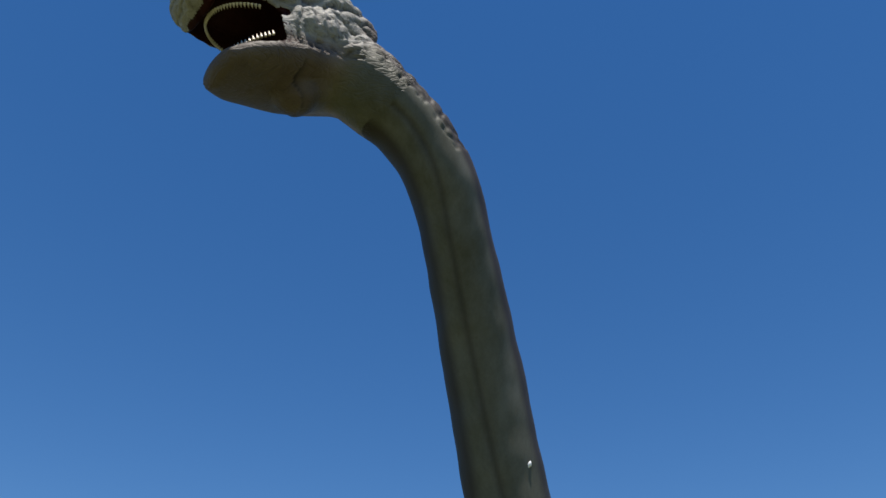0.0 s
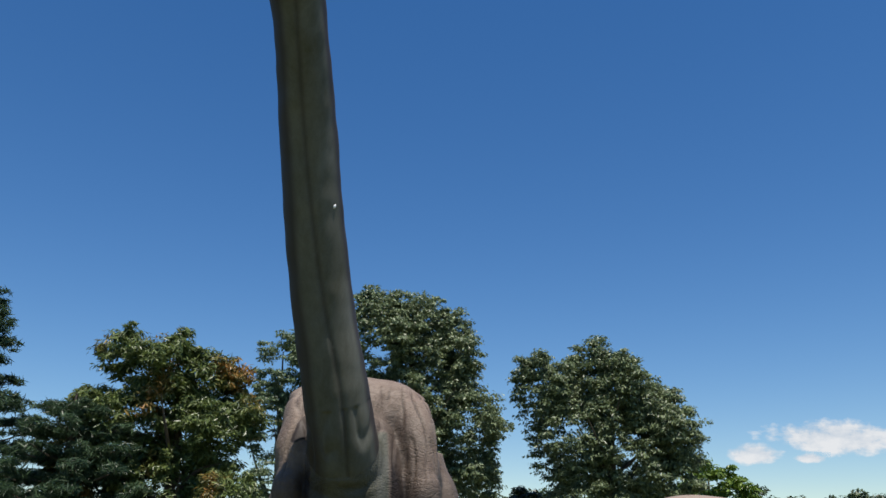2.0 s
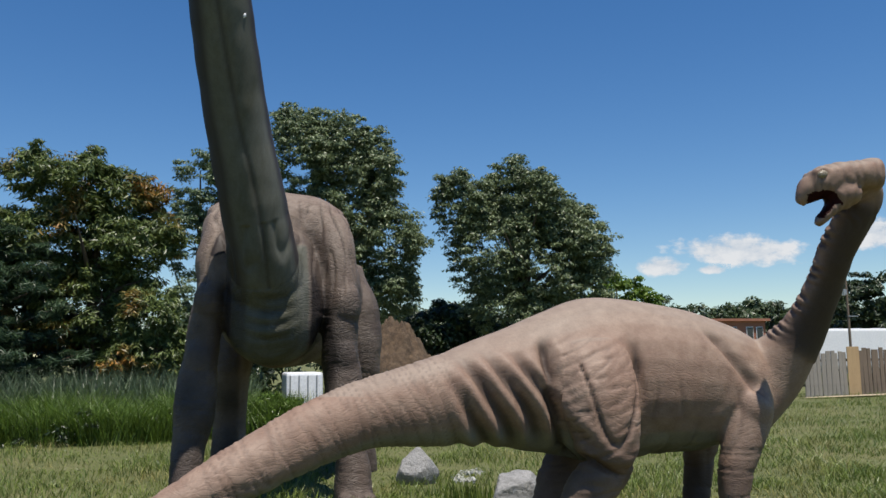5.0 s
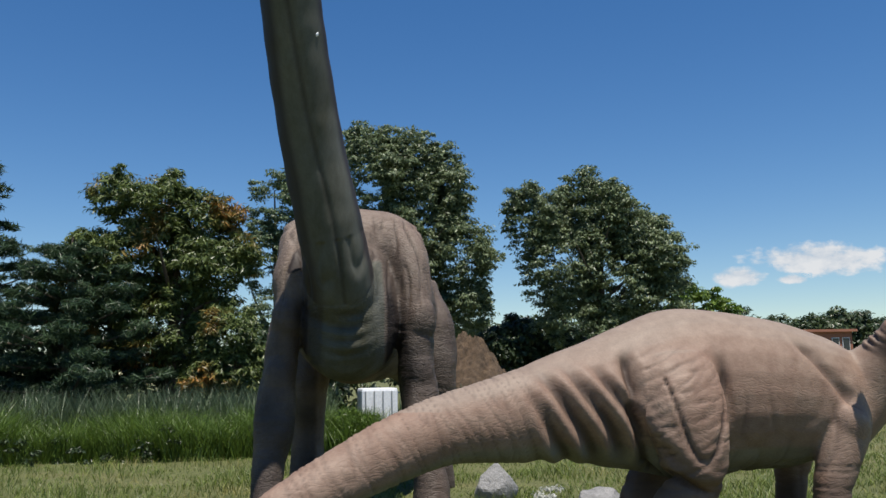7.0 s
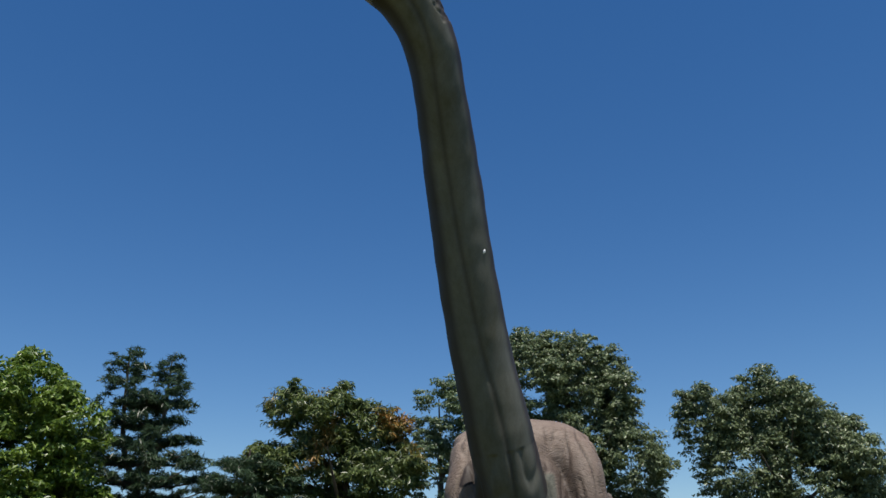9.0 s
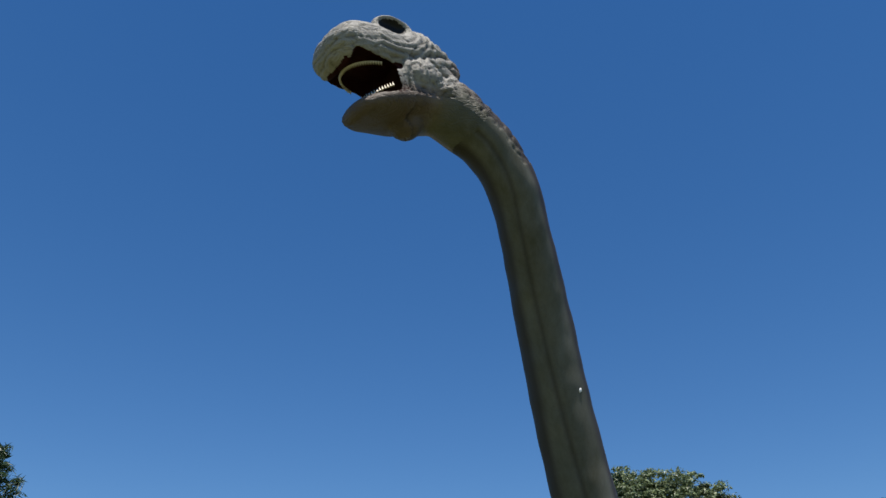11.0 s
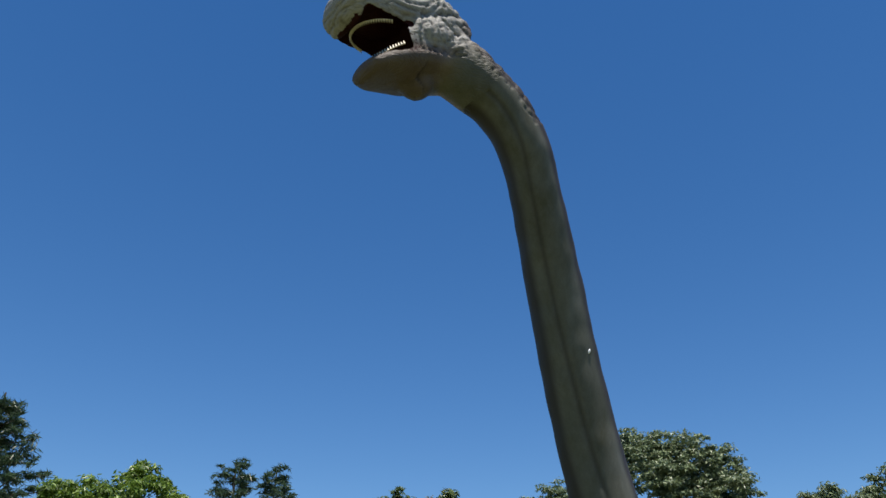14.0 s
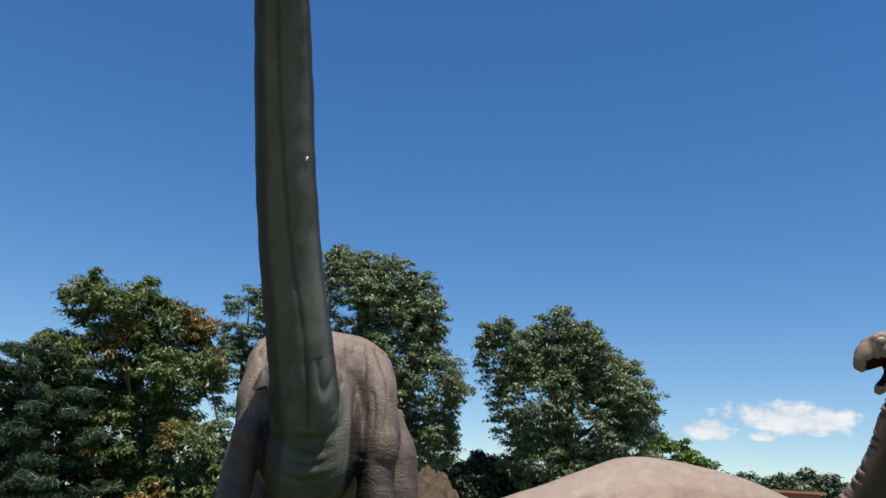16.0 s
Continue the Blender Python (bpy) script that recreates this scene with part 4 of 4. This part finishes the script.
    tree("hedgerow_tree", "dark green hedgerow trees behind a wooden fence", 21, 56, 60, 7.0, 0.25,
         lobes_in(g, [(51.5, 60, 5.6, 2.6, 2.0, 2.4), (56.0, 60, 5.8, 2.8, 2.0, 2.6), (60.5, 60, 5.4, 3.0, 2.0, 2.6), (66.0, 60, 5.2, 3.2, 2.0, 2.8), (53.5, 60, 3.0, 3.6, 2.0, 2.2), (60.0, 60, 2.6, 4.0, 2.0, 2.2)], 6, 0.95),
         LEAF_DARK, 30000, 0.22, 8, 3.5)
    # distant wood
    rng = np.random.default_rng(31)
    rows = []
    for k in range(46):
        x = 12 + k * 2.7 + rng.uniform(-1, 1)
        h = rng.uniform(7.4, 9.2)
        rows.append((x, 92 + rng.uniform(-3, 3), h * 0.5, 3.6, 2.5, h * 0.5))
    v, f = leaf_cloud(rng, rows, 150000, 0.36, 1.5)
    tagged(mesh_ob("distant_wood", v, f, LEAF_FAR), "distant dark green line of woodland", "woodland", kind="stuff")
    # undergrowth that closes the gaps under the trees on the left
    rows = []
    for k in range(30):
        x = -19 + k * 0.72 + rng.uniform(-0.3, 0.3)
        rows.append((x, 27.5 + rng.uniform(-1.0, 1.5), rng.uniform(0.9, 2.0), 1.0, 0.9, rng.uniform(1.0, 1.7)))
    for k in range(34):
        rows.append((-26 + k * 0.85, 31.5 + rng.uniform(-0.6, 0.6), rng.uniform(1.2, 2.6), 1.2, 0.9, rng.uniform(1.4, 2.0)))
    v, f = leaf_cloud(rng, rows, 52000, 0.14, 0.6)
    tagged(mesh_ob("undergrowth", v, f, LEAF_DARK), "dark leafy undergrowth below the trees", "undergrowth", kind="stuff")


build_trees()


# ---- reeds, rushes, grass ----
def blades(rng, pts, height, width, lean):
    """Curved two-piece blades at the given places."""
    n = len(pts)
    a = rng.uniform(0, 2 * math.pi, n)
    h = height * rng.uniform(0.55, 1.15, n)
    w = width * rng.uniform(0.6, 1.3, n)
    la = rng.uniform(0, 2 * math.pi, n)
    lx, ly = np.cos(la) * lean * h * rng.uniform(0.2, 1, n), np.sin(la) * lean * h * rng.uniform(0.2, 1, n)
    dx, dy = np.cos(a) * w, np.sin(a) * w
    x, y, z = pts.T
    v = np.stack([np.c_[x - dx, y - dy, z], np.c_[x + dx, y + dy, z], np.c_[x + lx * 0.3 + dx * 0.8, y + ly * 0.3 + dy * 0.8, z + h * 0.6],
                  np.c_[x + lx * 0.3 - dx * 0.8, y + ly * 0.3 - dy * 0.8, z + h * 0.6], np.c_[x + lx, y + ly, z + h]], 1).reshape(-1, 3)
    f = []
    for i in range(n):
        k = 5 * i
        f += [(k, k + 1, k + 2, k + 3), (k + 3, k + 2, k + 4)]
    return v, f


def on_ground(x, y):
    return np.array([(p, q, ground_height(p, q) - 0.02) for p, q in zip(x, y)])


def build_growth():
    rng = np.random.default_rng(8)
    # tall pale reeds behind, darker rushes in front, in uneven drifts
    x = rng.uniform(-16, 0.9, 14000)
    y = rng.uniform(20.0, 23.5, 14000)
    v, f = blades(rng, on_ground(x, y), 1.4, 0.014, 0.5)
    tagged(mesh_ob("reeds", v, f, REED), "tall pale grey-green reeds in a dense bed", "reeds", kind="stuff")
    x = rng.uniform(-15, 0.6, 30000)
    y = 19.2 + rng.uniform(-0.9, 1.2, 30000) + 0.4 * np.sin(x * 1.1)
    p = on_ground(x, y)
    tall = np.array([0.75 + 0.5 * noise.noise(Vector((a * 0.9, b * 0.9, 3.0))) for a, b in zip(x, y)])
    v, f = blades(rng, p, 1.2 * tall, 0.008, 1.1)
    tagged(mesh_ob("rushes", v, f, REED_GREEN), "deep green rushes along the edge of the meadow", "rushes", kind="stuff")
    rows = [(-15 + k * 0.55, 18.55 + rng.uniform(-0.3, 0.3), rng.uniform(0.15, 0.4), 0.4, 0.35, rng.uniform(0.2, 0.4)) for k in range(29)]
    v, f = leaf_cloud(rng, rows, 7000, 0.05)
    tagged(mesh_ob("nettles", v, f, LEAF_DARK), "dark leafy weeds at the foot of the rushes", "weeds", kind="stuff")
    # a rush clump between the statue's legs and one to the right
    r = rng.normal(size=(2600, 2)) * (0.34, 0.3) + (1.08, 15.5)
    v, f = blades(rng, on_ground(r[:, 0], r[:, 1]), 1.0, 0.010, 0.7)
    w, g = leaf_cloud(rng, [(1.08, 15.5, 0.62, 0.46, 0.42, 0.42), (0.78, 15.4, 0.45, 0.38, 0.35, 0.38), (1.42, 15.5, 0.5, 0.36, 0.35, 0.40)], 12000, 0.055, 0.18, 0.2, True)
    f = f + [tuple(k + len(v) for k in q) for q in g]
    v = np.vstack([v, w])
    tagged(mesh_ob("rush_clump", v, f, REED_GREEN), "bushy bright green clump of rushes", "rushes", kind="stuff")
    x, y = rng.uniform(3.4, 13, 5000), rng.uniform(22, 28, 5000)
    v, f = blades(rng, on_ground(x, y), 1.25, 0.022, 0.4)
    tagged(mesh_ob("weeds", v, f, REED), "tall pale green weeds below the soil mound", "weeds", kind="stuff")
    # meadow grass, denser close by
    n = 110000
    y = 4.5 + 26 * rng.uniform(0, 1, n) ** 1.8
    x = (rng.uniform(-0.42, 1.0, n)) * (y * 0.95 + 1.5)
    p = on_ground(x, y)
    tall = np.array([0.8 + 1.1 * noise.noise(Vector((a * 0.8, b * 0.8, 7.0))) for a, b in zip(x, y)])
    v, f = blades(rng, p, 0.17 * np.clip(tall, 0.3, 1.7), 0.006, 1.3)
    tagged(mesh_ob("meadow_grass", v, f, GRASS), "unmown meadow grass, green and straw-coloured", "grass", kind="stuff")
    # white-flowered weed by the rocks
    root = new("flowering_weed")
    tagged(root, "low weed with small pale flower heads in the grass", "weed")
    pts = rng.normal(size=(220, 2)) * (0.22, 0.16) + (2.75, 9.2)
    v, f = blades(rng, on_ground(pts[:, 0], pts[:, 1]), 0.30, 0.007, 0.5)
    tagged(mesh_ob("foliage", v, f, GRASS, False, root), kind="stuff")
    v, f = leaf_cloud(rng, [(2.75, 9.2, 0.27, 0.30, 0.2, 0.07)], 260, 0.022)
    tagged(mesh_ob("blossom", v, f, FLOWER, False, root), kind="stuff")


build_growth()


# ---- rocks, mound, fence, buildings, vehicles ----
def rock(seed, x, y, w, d, h, label):
    bm = bmesh.new()
    bmesh.ops.create_icosphere(bm, subdivisions=4, radius=1)
    rng = random.Random(seed)
    cuts = [Vector((rng.uniform(-1, 1), rng.uniform(-1, 1), rng.uniform(-0.3, 1))).normalized() for _ in range(9)]
    for v in bm.verts:
        p = v.co.copy()
        for c in cuts:
            over = p.dot(c) - 0.72
            if over > 0:
                p -= c * over * 0.92
        p *= 1 + 0.06 * noise.noise(p * 2.5 + Vector((seed, 0, 0))) + 0.025 * noise.noise(p * 9)
        v.co = Vector((x + p.x * w, y + p.y * d, h * 0.38 + p.z * h * 0.62))
    me = bpy.data.meshes.new("rock")
    bm.to_mesh(me)
    bm.free()
    me.materials.append(ROCK)
    return tagged(new("rock", me), label, "rock", "rocks in the meadow")


rock(3, 2.58, 10.9, 0.30, 0.26, 0.46, "upright pale grey boulder in the meadow grass")
rock(8, 3.2, 8.75, 0.34, 0.28, 0.40, "angular pale grey boulder lying in the grass")


def build_mound():
    verts, faces = [], []
    n = 90
    for j in range(n):
        for i in range(n):
            u, w = i / (n - 1) * 2 - 1, j / (n - 1) * 2 - 1
            x, y = 6.2 + u * 2.0, 31 + w * 2.4
            h = 2.9 * max(0.0, 1 - (u * u + w * w)) ** 0.6
            h *= 1 + 0.16 * noise.noise(Vector((x * 0.9, y * 0.9, 1))) + 0.14 * noise.noise(Vector((x * 3, y * 3, 2))) + 0.08 * noise.noise(Vector((x * 8, y * 8, 4)))
            verts.append((x, y, h - 0.05))
    for j in range(n - 1):
        for i in range(n - 1):
            k = j * n + i
            faces.append((k, k + 1, k + n + 1, k + n))
    tagged(mesh_ob("soil_mound", verts, faces, SOIL, True), "heap of bare brown earth and rubble", "mound")


build_mound()


def build_fence():
    root = new("wooden_fence")
    tagged(root, "weathered upright plank fence with one fresh timber post panel", "fence")
    rng = random.Random(5)
    x = 21.3
    while x < 34:
        y = 27.75 + (x - 23.3) * 0.13
        grey = x < 23.3
        w = rng.uniform(0.17, 0.23)
        h = rng.uniform(1.70, 1.82) - (0.1 if grey else 0)
        if abs(x - 23.55) < 0.3:
            w, h, m = 0.62, 1.86, POST
        else:
            m = PLANK_GREY if grey else PLANK
        bm = box_bm(-w / 2, w / 2, -0.015, 0.015, 0, h, 0.004)
        ob = part("plank", bm, m, root)
        ob.location = (x + w / 2, y + rng.uniform(-0.012, 0.012), 0)
        ob.rotation_euler = (rng.uniform(-0.02, 0.02), rng.uniform(-0.015, 0.015), 0.13)
        x += w + rng.uniform(0.012, 0.03)
    for z in (0.45, 1.35):
        ob = part("rail", box_bm(0, 12.8, -0.03, 0.03, -0.045, 0.045), PLANK, root)
        ob.location = (21.3, 27.56, z)
        ob.rotation_euler = (0, 0, math.atan(0.13))


build_fence()
v = [(20.5, 26.3, 0.03), (27, 26.7, 0.03), (40, 28.2, 0.03), (40, 29.6, 0.03), (28, 27.7, 0.03), (20.5, 26.6, 0.03)]
tagged(mesh_ob("dirt_track", [(a, b, ground_height(a, b) + 0.06) for a, b, _ in v], [tuple(range(6))], DIRT), "strip of bare sandy earth along the fence", "track", kind="structure")


def build_trailer():
    root = new("box_trailer")
    tagged(root, "long white box trailer parked behind the fence", "trailer")
    part("body", box_bm(28.6, 33.4, 36, 38.2, 0.9, 2.85, 0.12), WHITE, root)
    part("chassis", box_bm(28.9, 33.2, 36.2, 38.0, 0.6, 0.88), STEEL, root)
    for x in (30.0, 32.4):
        bm = bmesh.new()
        bmesh.ops.create_cone(bm, cap_ends=True, segments=24, radius1=0.42, radius2=0.42, depth=0.25, matrix=Matrix.Translation((x, 36.3, 0.42)) @ Matrix.Rotation(math.pi / 2, 4, 'X'))
        part("wheel", bm, EYE, root)
    for x in (29.0, 30.2, 31.4, 32.6):
        part("roof_rib", box_bm(x, x + 0.05, 36.05, 38.1, 2.855, 2.88), STEEL, root)


build_trailer()


def build_small_trailer():
    root = new("small_trailer")
    tagged(root, "small white ribbed trailer parked beyond the rushes", "trailer")
    part("body", box_bm(1.95, 3.0, 24.6, 26.4, 0.35, 1.28, 0.08), WHITE, root)
    for x in (2.05, 2.3, 2.55, 2.8):
        part("rib", box_bm(x, x + 0.035, 24.57, 24.597, 0.42, 1.2, 0.006), STEEL, root)
    for x in (2.2, 2.75):
        bm = bmesh.new()
        bmesh.ops.create_cone(bm, cap_ends=True, segments=20, radius1=0.3, radius2=0.3, depth=0.18, matrix=Matrix.Translation((x, 24.72, 0.3)) @ Matrix.Rotation(math.pi / 2, 4, 'X'))
        part("wheel", bm, EYE, root)


build_small_trailer()


def build_house():
    root = new("brick_building")
    tagged(root, "low red-brown brick building with tall dark openings", "building")
    part("wall", box_bm(37.5, 43.0, 60, 66, 0, 4.35), BRICK, root)
    part("roof", box_bm(37.2, 43.3, 59.7, 66.3, 4.35, 4.55), BRICK, root)
    for x in (38.2, 39.7, 41.2, 42.1):
        w = part("window", box_bm(x, x + 0.62, 59.93, 59.99, 2.5, 3.9), WHITE, root)
        part("pane", box_bm(x + 0.05, x + 0.57, 59.90, 59.925, 2.55, 3.85), GLASS_DARK, w)


build_house()


def build_pole():
    root = new("utility_pole")
    tagged(root, "slim wooden utility pole with a lamp box behind the fence", "utility pole")
    bm = bmesh.new()
    limb(bm, [(29.4, 34.5, 0, 0.07, 0.07), (29.4, 34.5, 3, 0.06, 0.06), (29.4, 34.5, 5.4, 0.05, 0.05)], (1, 0, 0), 3, 12)
    part("pole", bm, PLANK, root)
    part("lamp", box_bm(29.15, 29.33, 34.38, 34.58, 4.4, 4.68, 0.03), STEEL, root)
    part("crossarm", box_bm(29.35, 29.9, 34.42, 34.47, 3.37, 3.41), STEEL, root)


build_pole()


# ---- clouds, far off ----
def cloud_material():
    m, nt, bs = material("cloud_vapour")
    co = nt.nodes.new("ShaderNodeTexCoord")
    sep = nt.nodes.new("ShaderNodeSeparateXYZ")
    nt.links.new(co.outputs["Generated"], sep.inputs[0])
    n = node(nt, "ShaderNodeTexNoise", Scale=0.028, Detail=8.0, Roughness=0.6)
    mp = nt.nodes.new("ShaderNodeMapping")
    mp.inputs["Scale"].default_value = (0.8, 1, 1.7)
    nt.links.new(co.outputs["Object"], mp.inputs[0])
    nt.links.new(mp.outputs[0], n.inputs["Vector"])

    def hump(socket, power):
        a = nt.nodes.new("ShaderNodeMath")
        a.operation = 'MULTIPLY_ADD'
        a.inputs[1].default_value, a.inputs[2].default_value = 2.0, -1.0
        nt.links.new(socket, a.inputs[0])
        b = nt.nodes.new("ShaderNodeMath")
        b.operation = 'MULTIPLY'
        nt.links.new(a.outputs[0], b.inputs[0])
        nt.links.new(a.outputs[0], b.inputs[1])
        return b.outputs[0]
    add = nt.nodes.new("ShaderNodeMath")
    add.operation = 'ADD'
    nt.links.new(hump(sep.outputs["X"], 2), add.inputs[0])
    nt.links.new(hump(sep.outputs["Z"], 2), add.inputs[1])
    sub = nt.nodes.new("ShaderNodeMath")
    sub.operation = 'MULTIPLY_ADD'
    sub.inputs[1].default_value = -0.42
    nt.links.new(add.outputs[0], sub.inputs[0])
    nt.links.new(n.outputs["Fac"], sub.inputs[2])
    alpha = ramp(nt, sub.outputs[0], [(0.22, (0, 0, 0)), (0.42, (0.95, 0.95, 0.95))])
    em = nt.nodes.new("ShaderNodeEmission")
    nt.links.new(ramp(nt, n.outputs["Fac"], [(0.35, (0.62, 0.70, 0.80)), (0.6, (0.92, 0.93, 0.95))]), em.inputs["Color"])
    em.inputs["Strength"].default_value = 0.72
    tr = nt.nodes.new("ShaderNodeBsdfTransparent")
    ms = nt.nodes.new("ShaderNodeMixShader")
    nt.links.new(alpha, ms.inputs[0])
    nt.links.new(tr.outputs[0], ms.inputs[1])
    nt.links.new(em.outputs[0], ms.inputs[2])
    nt.links.new(ms.outputs[0], nt.nodes["Material Output"].inputs["Surface"])
    return m


CLOUD = cloud_material()
for cx, cz, w, h in ((615, 130, 118, 26), (507, 109, 44, 15), (810, 156, 85, 26), (575, 106, 26, 7)):
    ob = mesh_ob("backdrop_cloud", [(-w, 0, -h), (w, 0, -h), (w, 0, h), (-w, 0, h)], [(0, 1, 2, 3)], CLOUD)
    ob.location = (cx, 900, cz)
    tagged(ob, "small white fair-weather cloud low in the sky", "cloud", kind="structure")
